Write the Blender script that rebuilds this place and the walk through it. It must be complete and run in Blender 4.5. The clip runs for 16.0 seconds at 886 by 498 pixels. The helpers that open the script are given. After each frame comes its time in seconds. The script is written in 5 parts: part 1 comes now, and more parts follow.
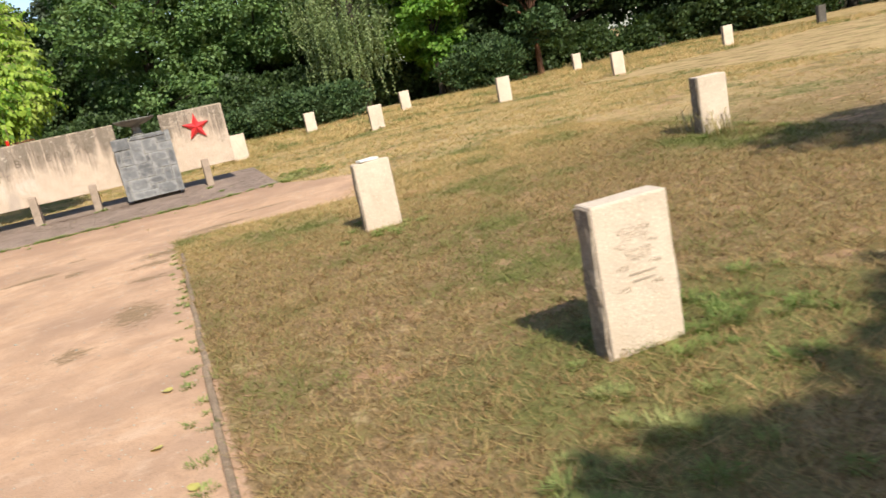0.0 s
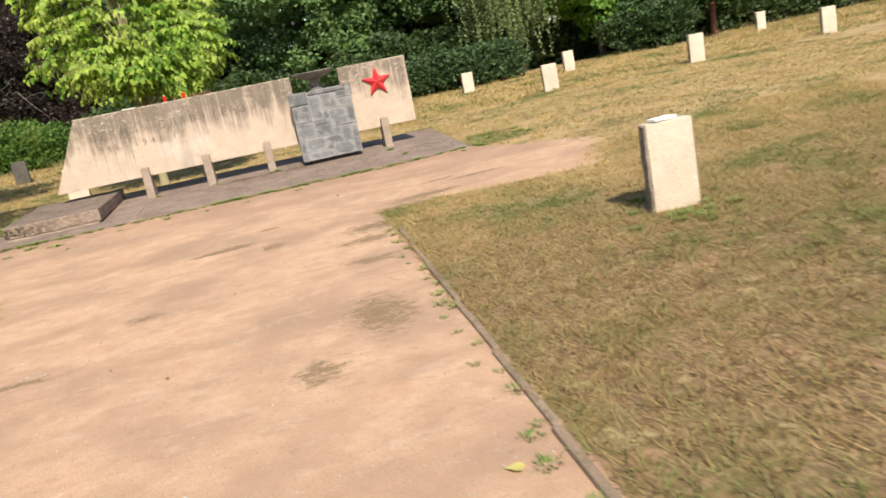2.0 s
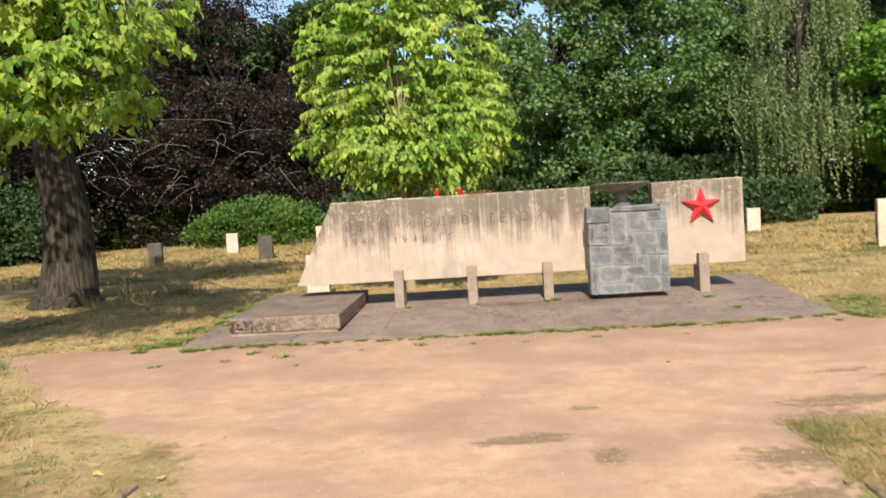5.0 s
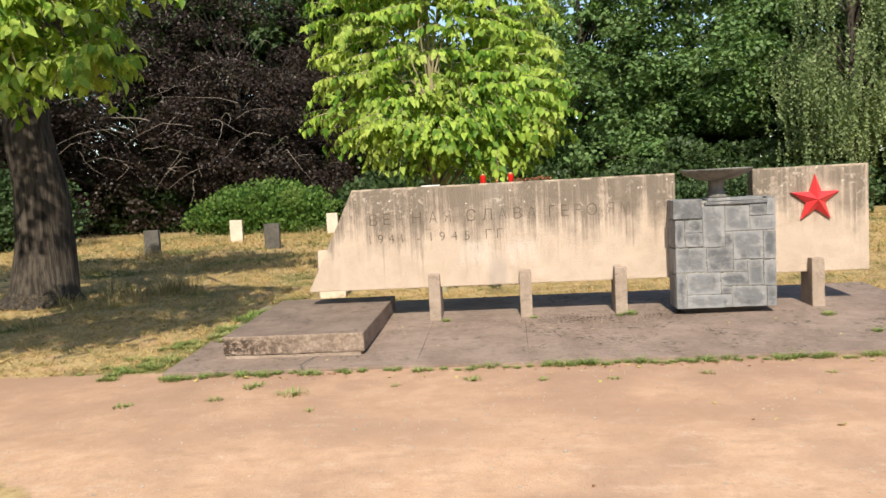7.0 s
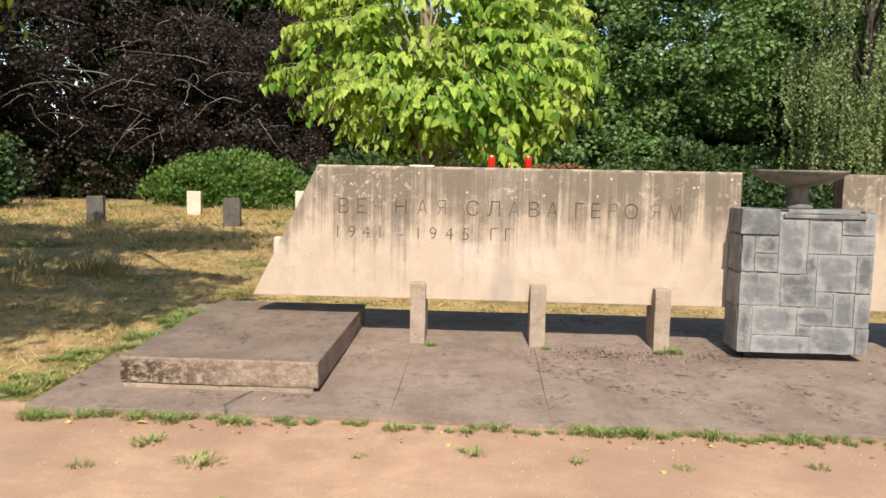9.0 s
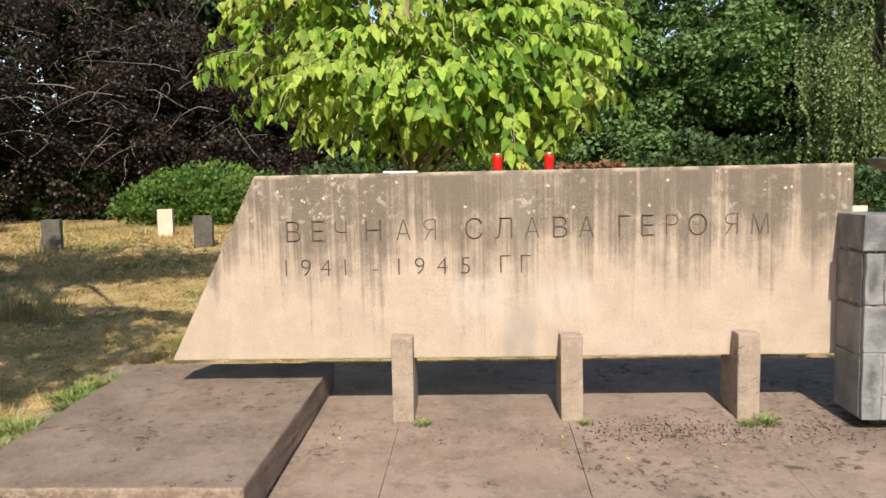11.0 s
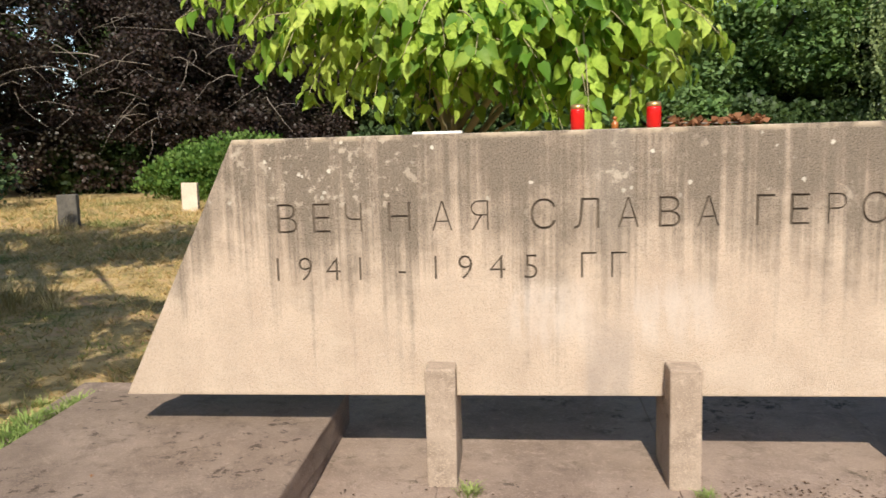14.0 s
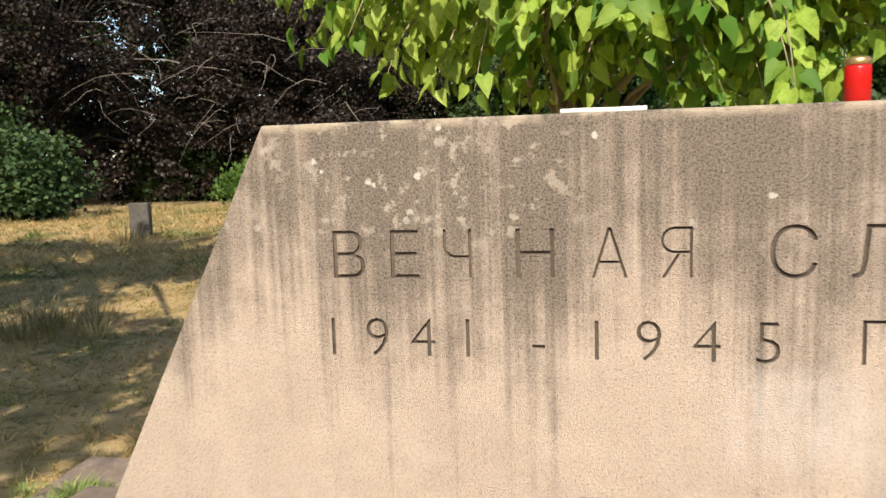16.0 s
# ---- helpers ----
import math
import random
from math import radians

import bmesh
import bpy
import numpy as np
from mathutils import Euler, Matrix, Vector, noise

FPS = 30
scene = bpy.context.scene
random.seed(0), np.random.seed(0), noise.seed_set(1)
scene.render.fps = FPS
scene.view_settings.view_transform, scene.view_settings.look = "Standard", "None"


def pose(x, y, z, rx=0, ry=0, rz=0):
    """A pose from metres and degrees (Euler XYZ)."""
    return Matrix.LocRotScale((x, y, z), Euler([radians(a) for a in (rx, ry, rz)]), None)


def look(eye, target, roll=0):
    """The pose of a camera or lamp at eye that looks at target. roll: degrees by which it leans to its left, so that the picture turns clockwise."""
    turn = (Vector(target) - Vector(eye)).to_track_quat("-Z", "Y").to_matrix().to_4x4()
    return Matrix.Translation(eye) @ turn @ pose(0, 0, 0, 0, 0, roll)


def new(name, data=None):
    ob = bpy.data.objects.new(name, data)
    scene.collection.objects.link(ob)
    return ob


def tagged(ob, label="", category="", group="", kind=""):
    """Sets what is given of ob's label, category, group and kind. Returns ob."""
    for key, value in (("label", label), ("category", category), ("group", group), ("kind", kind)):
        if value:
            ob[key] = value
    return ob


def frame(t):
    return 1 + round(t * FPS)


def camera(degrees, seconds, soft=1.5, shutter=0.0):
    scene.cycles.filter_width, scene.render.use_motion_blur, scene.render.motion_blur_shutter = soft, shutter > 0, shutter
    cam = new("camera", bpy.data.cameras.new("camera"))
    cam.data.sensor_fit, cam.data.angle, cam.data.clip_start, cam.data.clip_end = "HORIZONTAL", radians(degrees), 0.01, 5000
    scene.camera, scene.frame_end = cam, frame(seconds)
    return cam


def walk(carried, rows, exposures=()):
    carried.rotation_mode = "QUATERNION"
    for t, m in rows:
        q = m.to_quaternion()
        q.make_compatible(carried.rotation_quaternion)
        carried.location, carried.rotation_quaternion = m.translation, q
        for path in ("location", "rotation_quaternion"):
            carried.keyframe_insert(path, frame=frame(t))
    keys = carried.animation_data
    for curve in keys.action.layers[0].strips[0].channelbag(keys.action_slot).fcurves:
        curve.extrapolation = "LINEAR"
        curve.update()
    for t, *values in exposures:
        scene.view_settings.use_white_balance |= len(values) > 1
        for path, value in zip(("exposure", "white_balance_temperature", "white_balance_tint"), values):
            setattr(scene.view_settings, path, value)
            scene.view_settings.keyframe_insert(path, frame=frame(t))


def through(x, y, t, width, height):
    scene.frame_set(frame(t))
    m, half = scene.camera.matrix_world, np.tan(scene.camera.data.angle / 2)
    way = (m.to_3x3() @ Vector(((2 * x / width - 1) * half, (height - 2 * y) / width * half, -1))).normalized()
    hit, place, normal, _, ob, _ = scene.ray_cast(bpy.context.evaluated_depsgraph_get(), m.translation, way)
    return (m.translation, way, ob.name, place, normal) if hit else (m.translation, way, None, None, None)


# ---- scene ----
cam = camera(59.5, 16.0, soft=1.5, shutter=0.4)
PATH = [
    (0, (0.241, 0.895, 1.696), (0.868, 2.738, 1.238), -11.8),
    (0.5, (0.012, 1.367, 1.723), (0.571, 3.227, 1.249), -12.2),
    (1, (-0.157, 1.999, 1.657), (0.318, 3.88, 1.173), -10.7),
    (1.5, (-0.38, 2.544, 1.665), (0.01, 4.448, 1.193), -10.3),
    (2, (-0.605, 3.105, 1.703), (-0.282, 5.019, 1.224), -11.3),
    (2.5, (-0.752, 3.676, 1.723), (-0.535, 5.606, 1.248), -10.4),
    (3, (-0.966, 4.245, 1.754), (-0.837, 6.2, 1.356), -9.7),
    (3.5, (-1.146, 4.817, 1.749), (-1.133, 6.785, 1.391), -8.2),
    (4, (-1.313, 5.42, 1.756), (-1.42, 7.386, 1.409), -7.0),
    (4.5, (-1.473, 5.952, 1.804), (-1.61, 7.929, 1.536), -6.1),
    (5, (-1.591, 6.492, 1.779), (-1.747, 8.481, 1.652), -3.7),
    (5.2, (-1.644, 6.692, 1.785), (-1.812, 8.682, 1.681), -3.2),
    (7.3, (-2.291, 9.011, 1.831), (-2.47, 10.995, 1.665), -3.0),
    (7.5, (-2.32, 9.234, 1.813), (-2.496, 11.219, 1.647), -2.6),
    (8, (-2.411, 9.766, 1.831), (-2.592, 11.75, 1.658), -1.5),
    (8.5, (-2.533, 10.326, 1.809), (-2.659, 12.313, 1.617), -0.9),
    (9, (-2.59, 10.891, 1.789), (-2.694, 12.878, 1.59), 1.1),
    (9.5, (-2.628, 11.427, 1.784), (-2.698, 13.416, 1.591), 0.6),
    (9.7, (-2.655, 11.635, 1.789), (-2.71, 13.625, 1.603), -0.0),
    (11.8, (-2.649, 13.649, 1.816), (-2.762, 15.636, 1.618), -1.7),
    (12, (-2.661, 13.802, 1.819), (-2.762, 15.789, 1.615), -1.8),
    (12.5, (-2.701, 14.157, 1.778), (-2.778, 16.147, 1.588), -1.4),
    (13, (-2.716, 14.346, 1.794), (-2.786, 16.332, 1.568), -0.1),
    (13.5, (-2.747, 14.396, 1.796), (-2.862, 16.375, 1.531), -0.6),
    (14, (-2.806, 14.469, 1.767), (-3.003, 16.443, 1.509), -1.6),
    (14.5, (-2.893, 14.724, 1.725), (-3.165, 16.693, 1.504), -2.9),
    (15, (-2.964, 15.081, 1.714), (-3.318, 17.039, 1.507), -2.9),
    (15.3, (-3.028, 15.358, 1.737), (-3.413, 17.307, 1.503), -2.8),
    (15.5, (-3.092, 15.523, 1.749), (-3.482, 17.469, 1.505), -2.0),
    (16, (-3.186, 15.897, 1.724), (-3.581, 17.843, 1.491), -1.8),
]
EXPOSURES = [(0.0, 0.55), (5.0, 0.52), (9.0, 0.58), (12.0, 0.58), (16.0, 0.58)]
walk(cam, [(t, look(eye, target, roll)) for t, eye, target, roll in PATH], EXPOSURES)

# ---- world and sun ----
SUN_EL, SUN_FROM = 43.0, Vector((0.08, -1.0, 0.0)).normalized()
sun_dir = SUN_FROM * math.cos(radians(SUN_EL)) + Vector((0, 0, math.sin(radians(SUN_EL))))
world = bpy.data.worlds.new("world")
scene.world = world
world.use_nodes = True
wn, wl = world.node_tree.nodes, world.node_tree.links
sky = wn.new("ShaderNodeTexSky")
sky.sky_type, sky.sun_disc = "NISHITA", False
sky.sun_elevation, sky.sun_rotation = radians(SUN_EL), math.atan2(sun_dir.x, sun_dir.y)
wl.new(sky.outputs[0], wn["Background"].inputs[0])
wn["Background"].inputs[1].default_value = 0.14
sun = new("sun", bpy.data.lights.new("sun", "SUN"))
sun.data.energy, sun.data.angle, sun.data.color = 4.45, radians(0.53), (1.0, 0.92, 0.78)
sun.matrix_world = look(sun_dir * 60, (0, 0, 0))


# ---- materials ----
class Mat:
    """A node material under construction."""

    def __init__(self, name, rough=0.9, spec=0.3):
        self.m = bpy.data.materials.new(name)
        self.m.use_nodes = True
        self.n, self.l = self.m.node_tree.nodes, self.m.node_tree.links
        self.b = self.n["Principled BSDF"]
        self.b.inputs["Roughness"].default_value = rough
        self.b.inputs["Specular IOR Level"].default_value = spec
        self.pos = self.n.new("ShaderNodeNewGeometry")
        self.coord = self.pos.outputs["Position"]

    def put(self, socket, value):
        if isinstance(value, (int, float)):
            socket.default_value = value
        elif isinstance(value, tuple):
            socket.default_value = (*value, 1.0) if len(value) == 3 else value
        else:
            self.l.new(value, socket)

    def scaled(self, s):
        k = self.n.new("ShaderNodeVectorMath")
        k.operation = "MULTIPLY"
        self.l.new(self.coord, k.inputs[0])
        k.inputs[1].default_value = s if isinstance(s, tuple) else (s, s, s)
        return k.outputs[0]

    def noise(self, s, detail=4.0, rough=0.55):
        t = self.n.new("ShaderNodeTexNoise")
        t.inputs["Scale"].default_value = 1.0
        t.inputs["Detail"].default_value, t.inputs["Roughness"].default_value = detail, rough
        self.l.new(self.scaled(s), t.inputs["Vector"])
        return t.outputs["Fac"]

    def cells(self, s, feature="F1"):
        t = self.n.new("ShaderNodeTexVoronoi")
        t.feature = feature
        t.inputs["Scale"].default_value = 1.0
        self.l.new(self.scaled(s), t.inputs["Vector"])
        return t.outputs["Distance"]

    def ramp(self, fac, a, b, lo=0.0, hi=1.0):
        t = self.n.new("ShaderNodeMapRange")
        t.interpolation_type = "SMOOTHSTEP"
        self.put(t.inputs[0], fac)
        for k, v in zip((1, 2, 3, 4), (a, b, lo, hi)):
            t.inputs[k].default_value = v
        return t.outputs[0]

    def math(self, op, a, b=0.0):
        t = self.n.new("ShaderNodeMath")
        t.operation = op
        self.put(t.inputs[0], a)
        self.put(t.inputs[1], b)
        return t.outputs[0]

    def mix(self, fac, a, b, mode="MIX"):
        t = self.n.new("ShaderNodeMix")
        t.data_type, t.blend_type = "RGBA", mode
        self.put(t.inputs[0], fac)
        self.put(t.inputs[6], a)
        self.put(t.inputs[7], b)
        return t.outputs[2]

    def axis(self, k):
        t = self.n.new("ShaderNodeSeparateXYZ")
        self.l.new(self.coord, t.inputs[0])
        return t.outputs[k]

    def attr(self, name):
        t = self.n.new("ShaderNodeAttribute")
        t.attribute_name = name
        return t.outputs["Fac"]

    def island(self):
        return self.pos.outputs["Random Per Island"]

    def random(self):
        return self.n.new("ShaderNodeObjectInfo").outputs["Random"]

    def color(self, c):
        self.put(self.b.inputs["Base Color"], c)
        return self

    def bump(self, h, dist=0.01, strength=1.0):
        t = self.n.new("ShaderNodeBump")
        t.inputs["Distance"].default_value, t.inputs["Strength"].default_value = dist, strength
        self.l.new(h, t.inputs["Height"])
        self.l.new(t.outputs[0], self.b.inputs["Normal"])
        return self

    def through_light(self, amount, colour):
        """Lets some light pass through thin leaves."""
        t = self.n.new("ShaderNodeBsdfTranslucent")
        self.put(t.inputs[0], colour)
        k = self.n.new("ShaderNodeMixShader")
        k.inputs[0].default_value = amount
        self.l.new(self.b.outputs[0], k.inputs[1])
        self.l.new(t.outputs[0], k.inputs[2])
        self.l.new(k.outputs[0], self.n["Material Output"].inputs[0])
        return self


def leaf_material(name, dark, light, tip, through=0.35, rough=0.55, gain=1.7):
    m = Mat(name, rough, 0.2)
    c = m.mix(m.ramp(m.island(), 0.1, 0.9), dark, light)
    c = m.mix(m.ramp(m.noise(0.9, 2.0), 0.45, 0.75), c, tip)
    c = m.mix(m.ramp(m.noise(30, 4, 0.7), 0.45, 0.65, 0.0, 0.45), c, dark)
    m.color(c)
    return m.through_light(through, m.mix(1.0, c, (gain, gain, gain * 0.5), "MULTIPLY")).m


M = {}

# dirt and dry lawn on one sheet
g = Mat("ground", 0.95, 0.15)
fine, mid, big = g.noise(38, 6, 0.7), g.noise(5.5, 5, 0.6), g.noise(0.8, 4, 0.55)
dirt = g.mix(g.ramp(mid, 0.3, 0.72), (0.51, 0.318, 0.198), (0.61, 0.40, 0.262))
dirt = g.mix(g.ramp(big, 0.4, 0.68), dirt, (0.40, 0.255, 0.17))
dirt = g.mix(g.ramp(g.noise((2.4, 4.5, 2), 6, 0.7), 0.52, 0.66, 0, 0.45), dirt, (0.37, 0.235, 0.155))
dirt = g.mix(g.ramp(g.noise((3.1, 6.0, 2), 6, 0.7), 0.55, 0.66, 0, 0.5), dirt, (0.58, 0.41, 0.29))
dirt = g.mix(g.ramp(g.noise(90, 3, 0.8), 0.5, 0.36, 0, 0.6), dirt, (0.25, 0.16, 0.105))
dirt = g.mix(g.ramp(fine, 0.6, 0.75, 0.0, 0.55), dirt, (0.62, 0.47, 0.34))
dirt = g.mix(g.ramp(fine, 0.42, 0.25, 0.0, 0.6), dirt, (0.26, 0.17, 0.11))
dirt = g.mix(g.ramp(g.noise((0.35, 1.1, 1), 5, 0.65), 0.5, 0.72, 0, 0.65), dirt, (0.36, 0.225, 0.145))
dirt = g.mix(g.ramp(g.noise((14, 30, 14), 4, 0.7), 0.6, 0.7, 0, 0.55), dirt, (0.29, 0.19, 0.12))
dirt = g.mix(g.math("MULTIPLY", g.ramp(g.axis(1), 13.0, 15.8), g.ramp(g.noise(1.7, 5, 0.7), 0.4, 0.62, 0.4, 0.85)), dirt, (0.34, 0.21, 0.14))
pebble = g.ramp(g.cells(55), 0.16, 0.06)
dirt = g.mix(g.math("MULTIPLY", pebble, g.ramp(g.noise(9, 2), 0.5, 0.62)), dirt, (0.58, 0.47, 0.37))
trodden = g.math("ADD", g.attr("litter"), g.math("MULTIPLY", g.math("SUBTRACT", g.noise((9, 14, 9), 7, 0.8), 0.5), 1.5))
dirt = g.mix(g.ramp(trodden, 0.42, 0.72, 0, 0.85), dirt, g.mix(g.ramp(g.noise(60, 4, 0.8), 0.4, 0.6), (0.13, 0.092, 0.05), (0.30, 0.20, 0.115)))
straw = g.mix(g.ramp(g.noise((60, 22, 22), 5, 0.7), 0.35, 0.68), (0.13, 0.083, 0.043), (0.36, 0.245, 0.125))
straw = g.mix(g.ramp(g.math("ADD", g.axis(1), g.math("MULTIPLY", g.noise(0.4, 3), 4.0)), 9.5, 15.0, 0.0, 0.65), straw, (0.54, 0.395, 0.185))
straw = g.mix(g.ramp(g.noise(1.3, 5, 0.65), 0.42, 0.66), straw, (0.20, 0.15, 0.06))
straw = g.mix(g.ramp(g.noise(11, 5, 0.7), 0.52, 0.66, 0, 0.75), straw, (0.13, 0.09, 0.045))
straw = g.mix(g.ramp(g.noise(6.5, 5, 0.7), 0.54, 0.68, 0, 0.7), straw, (0.47, 0.36, 0.19))
straw = g.mix(g.ramp(g.noise((2.2, 3.0, 2), 4, 0.6), 0.54, 0.68, 0.0, 0.75), straw, (0.42, 0.25, 0.15))
turf = g.mix(g.ramp(g.noise(45, 4, 0.7), 0.35, 0.7), (0.085, 0.095, 0.028), (0.19, 0.185, 0.065))
green = g.math("ADD", g.attr("green"), g.ramp(g.noise(0.55, 4, 0.6), 0.52, 0.72, 0.0, 0.6))
lawn = g.mix(g.ramp(g.math("ADD", green, g.math("MULTIPLY", g.noise(7, 4, 0.7), 0.6)), 0.55, 0.95, 0.0, 0.85), straw, turf)
edge = g.math("ADD", g.attr("dirt"), g.math("MULTIPLY", g.math("SUBTRACT", g.noise((5, 8, 5), 7, 0.8), 0.5), 1.1))
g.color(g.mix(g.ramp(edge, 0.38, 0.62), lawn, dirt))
g.bump(g.math("ADD", g.math("MULTIPLY", fine, 0.5), mid), 0.012, 0.6)
M["ground"] = g.m

# cast stone of the memorial wall, streaked by rain from its top edge
c = Mat("cast_stone", 0.9, 0.2)
x, z = c.axis(0), c.axis(2)
grain, grit, patch = c.noise(300, 2, 0.7), c.noise(150, 3, 0.8), c.noise(4, 5, 0.6)
base = c.mix(c.ramp(patch, 0.3, 0.7), (0.505, 0.392, 0.298), (0.625, 0.495, 0.382))
base = c.mix(c.ramp(c.noise((6, 6, 2.2), 4), 0.5, 0.75, 0, 0.6), base, (0.50, 0.375, 0.285))
base = c.mix(c.ramp(grain, 0.52, 0.62, 0, 0.65), base, (0.68, 0.60, 0.51))
base = c.mix(c.ramp(grit, 0.49, 0.36, 0, 0.65), base, (0.17, 0.13, 0.098))
base = c.mix(c.ramp(c.noise(75, 4, 0.8), 0.5, 0.64, 0, 0.28), base, (0.28, 0.215, 0.165))
streak, thread = c.noise((9, 9, 0.35), 5, 0.6), c.noise((34, 34, 0.5), 3, 0.6)
wash = c.math("ADD", c.ramp(z, 0.72, 1.74, 0.0, 1.15), c.math("MULTIPLY", c.math("SUBTRACT", streak, 0.5), 2.0))
wash = c.math("ADD", wash, c.math("MULTIPLY", c.math("SUBTRACT", thread, 0.5), 1.3))
wash = c.math("ADD", wash, c.math("MULTIPLY", c.math("SUBTRACT", c.noise(5.5, 6, 0.75), 0.5), 1.3))
wash = c.math("ADD", wash, c.math("MULTIPLY", c.math("SUBTRACT", c.noise(1.7, 4, 0.6), 0.5), 0.9))
grime = c.mix(c.ramp(grit, 0.38, 0.6), (0.062, 0.052, 0.039), (0.225, 0.185, 0.145))
base = c.mix(c.ramp(wash, 0.25, 1.25, 0, 0.86), base, grime)
# a run of pale limewash below the candles, turning grey lower down
run = c.math("MULTIPLY", c.ramp(c.math("ABSOLUTE", c.math("ADD", x, c.math("ADD", 2.43, c.math("MULTIPLY", c.noise((3, 3, 3), 3), -0.06)))), 0.125, 0.075), c.ramp(c.noise((20, 20, 1.2), 4), 0.3, 0.5, 0.35, 1.0))
base = c.mix(c.math("MULTIPLY", run, c.ramp(z, 1.15, 1.6, 0.0, 0.32)), base, (0.36, 0.31, 0.26))
base = c.mix(c.math("MULTIPLY", run, c.ramp(z, 1.1, 0.8, 0.0, 0.35)), base, (0.27, 0.24, 0.23))
pale = c.math("MULTIPLY", c.ramp(c.noise((2.6, 2.6, 5), 3), 0.55, 0.68), c.ramp(z, 1.25, 0.95))
base = c.mix(c.math("MULTIPLY", pale, 0.22), base, (0.66, 0.56, 0.46))
lime_wash = c.math("MULTIPLY", c.ramp(c.math("ABSOLUTE", c.math("ADD", x, 2.4)), 0.56, 0.38), c.ramp(c.math("ABSOLUTE", c.math("SUBTRACT", c.math("ADD", z, c.math("MULTIPLY", c.noise((9, 9, 2), 4), 0.2)), 1.1)), 0.22, 0.06))
lime_wash = c.math("MULTIPLY", c.math("MULTIPLY", lime_wash, c.math("SUBTRACT", 1.0, run)), c.ramp(c.noise((14, 14, 3), 5, 0.7), 0.36, 0.58))
base = c.mix(c.math("MULTIPLY", lime_wash, 0.42), base, (0.66, 0.59, 0.53))
# pale lichen blooms and small white spots near the top
bloom = c.math("MULTIPLY", c.ramp(c.noise(15, 5, 0.7), 0.53, 0.62), c.math("MAXIMUM", c.ramp(c.noise(2.3, 3), 0.45, 0.58), c.ramp(c.math("ABSOLUTE", c.math("ADD", x, 3.65)), 0.55, 0.25)))
base = c.mix(c.math("MULTIPLY", c.math("MULTIPLY", bloom, c.ramp(z, 1.4, 1.58)), 0.8), base, (0.52, 0.44, 0.35))
spot = c.math("MULTIPLY", c.ramp(c.math("ADD", c.cells((15, 15, 15)), c.math("MULTIPLY", c.noise(70, 3), 0.3)), 0.33, 0.27), c.ramp(c.noise(6.3, 2), 0.5, 0.57))
base = c.mix(c.math("MULTIPLY", c.math("MULTIPLY", spot, c.ramp(z, 1.45, 1.65)), 0.85), base, (0.70, 0.65, 0.55))
rim = c.math("MULTIPLY", c.ramp(z, 1.80, 1.824), c.ramp(c.noise((7, 7, 7), 4), 0.42, 0.58))
base = c.mix(c.math("MULTIPLY", rim, 0.8), base, (0.55, 0.45, 0.33))
c.color(base).bump(c.math("ADD", grain, c.math("ADD", grit, c.math("MULTIPLY", patch, 0.6))), 0.0035, 1.0)
M["cast_stone"] = c.m


def concrete(name, dark, light, moss, speck=150, mossy=0.57, mottle=0.6):
    m = Mat(name, 0.92, 0.2)
    grain = m.noise(speck, 3, 0.7)
    b = m.mix(m.ramp(m.noise(2.2, 6, 0.65), 0.32, 0.68), dark, light)
    b = m.mix(m.ramp(m.noise(8, 6, 0.75), 0.5, 0.66, 0, mottle), b, tuple(k * 0.72 for k in dark))
    b = m.mix(m.ramp(m.noise(23, 5, 0.75), 0.54, 0.66, 0, mottle * 0.8), b, tuple(min(1, k * 1.3) for k in light))
    b = m.mix(m.ramp(grain, 0.53, 0.68, 0, 0.5), b, tuple(min(1, k * 1.6) for k in light))
    b = m.mix(m.ramp(grain, 0.45, 0.28, 0, 0.5), b, tuple(k * 0.55 for k in dark))
    blot = m.math("MULTIPLY", m.ramp(m.noise(14, 5, 0.75), mossy, mossy + 0.06), m.ramp(m.noise(1.6, 3), 0.47, 0.6))
    b = m.mix(m.math("MULTIPLY", blot, 0.85), b, moss)
    b = m.mix(m.ramp(m.noise(0.9, 3), 0.55, 0.75, 0, 0.45), b, tuple(k * 0.7 for k in dark))
    return m.color(b).bump(m.math("ADD", grain, m.noise(16, 5, 0.7)), 0.005, 0.7).m


M["slab"] = concrete("paving_concrete", (0.195, 0.142, 0.112), (0.285, 0.215, 0.172), (0.055, 0.045, 0.03), mossy=0.54)
M["plinth"] = concrete("plinth_concrete", (0.165, 0.122, 0.096), (0.235, 0.178, 0.142), (0.055, 0.04, 0.03), mossy=0.56)
k = Mat("plinth_moss", 0.95, 0.15)
crust = k.math("MULTIPLY", k.ramp(k.noise((16, 16, 22), 6, 0.8), 0.44, 0.54), k.ramp(k.math("ADD", k.axis(0), k.math("MULTIPLY", k.noise(3.0, 3), 0.8)), -3.9, -4.7, 0.15, 1.0))
crust = k.math("MULTIPLY", crust, k.ramp(k.axis(2), 0.40, 0.33))
b = k.mix(k.ramp(k.noise(30, 5, 0.7), 0.35, 0.65), (0.23, 0.17, 0.13), (0.36, 0.28, 0.215))
b = k.mix(k.ramp(k.noise(7, 6, 0.75), 0.48, 0.62, 0, 0.6), b, (0.17, 0.12, 0.09))
b = k.mix(k.math("MULTIPLY", crust, 0.9), b, (0.035, 0.024, 0.018))
k.color(b).bump(k.math("ADD", k.noise(120, 3, 0.7), k.noise(18, 5, 0.7)), 0.006, 0.9)
M["plinth_front"] = k.m
M["post"] = concrete("post_concrete", (0.26, 0.20, 0.152), (0.38, 0.30, 0.235), (0.16, 0.12, 0.09))
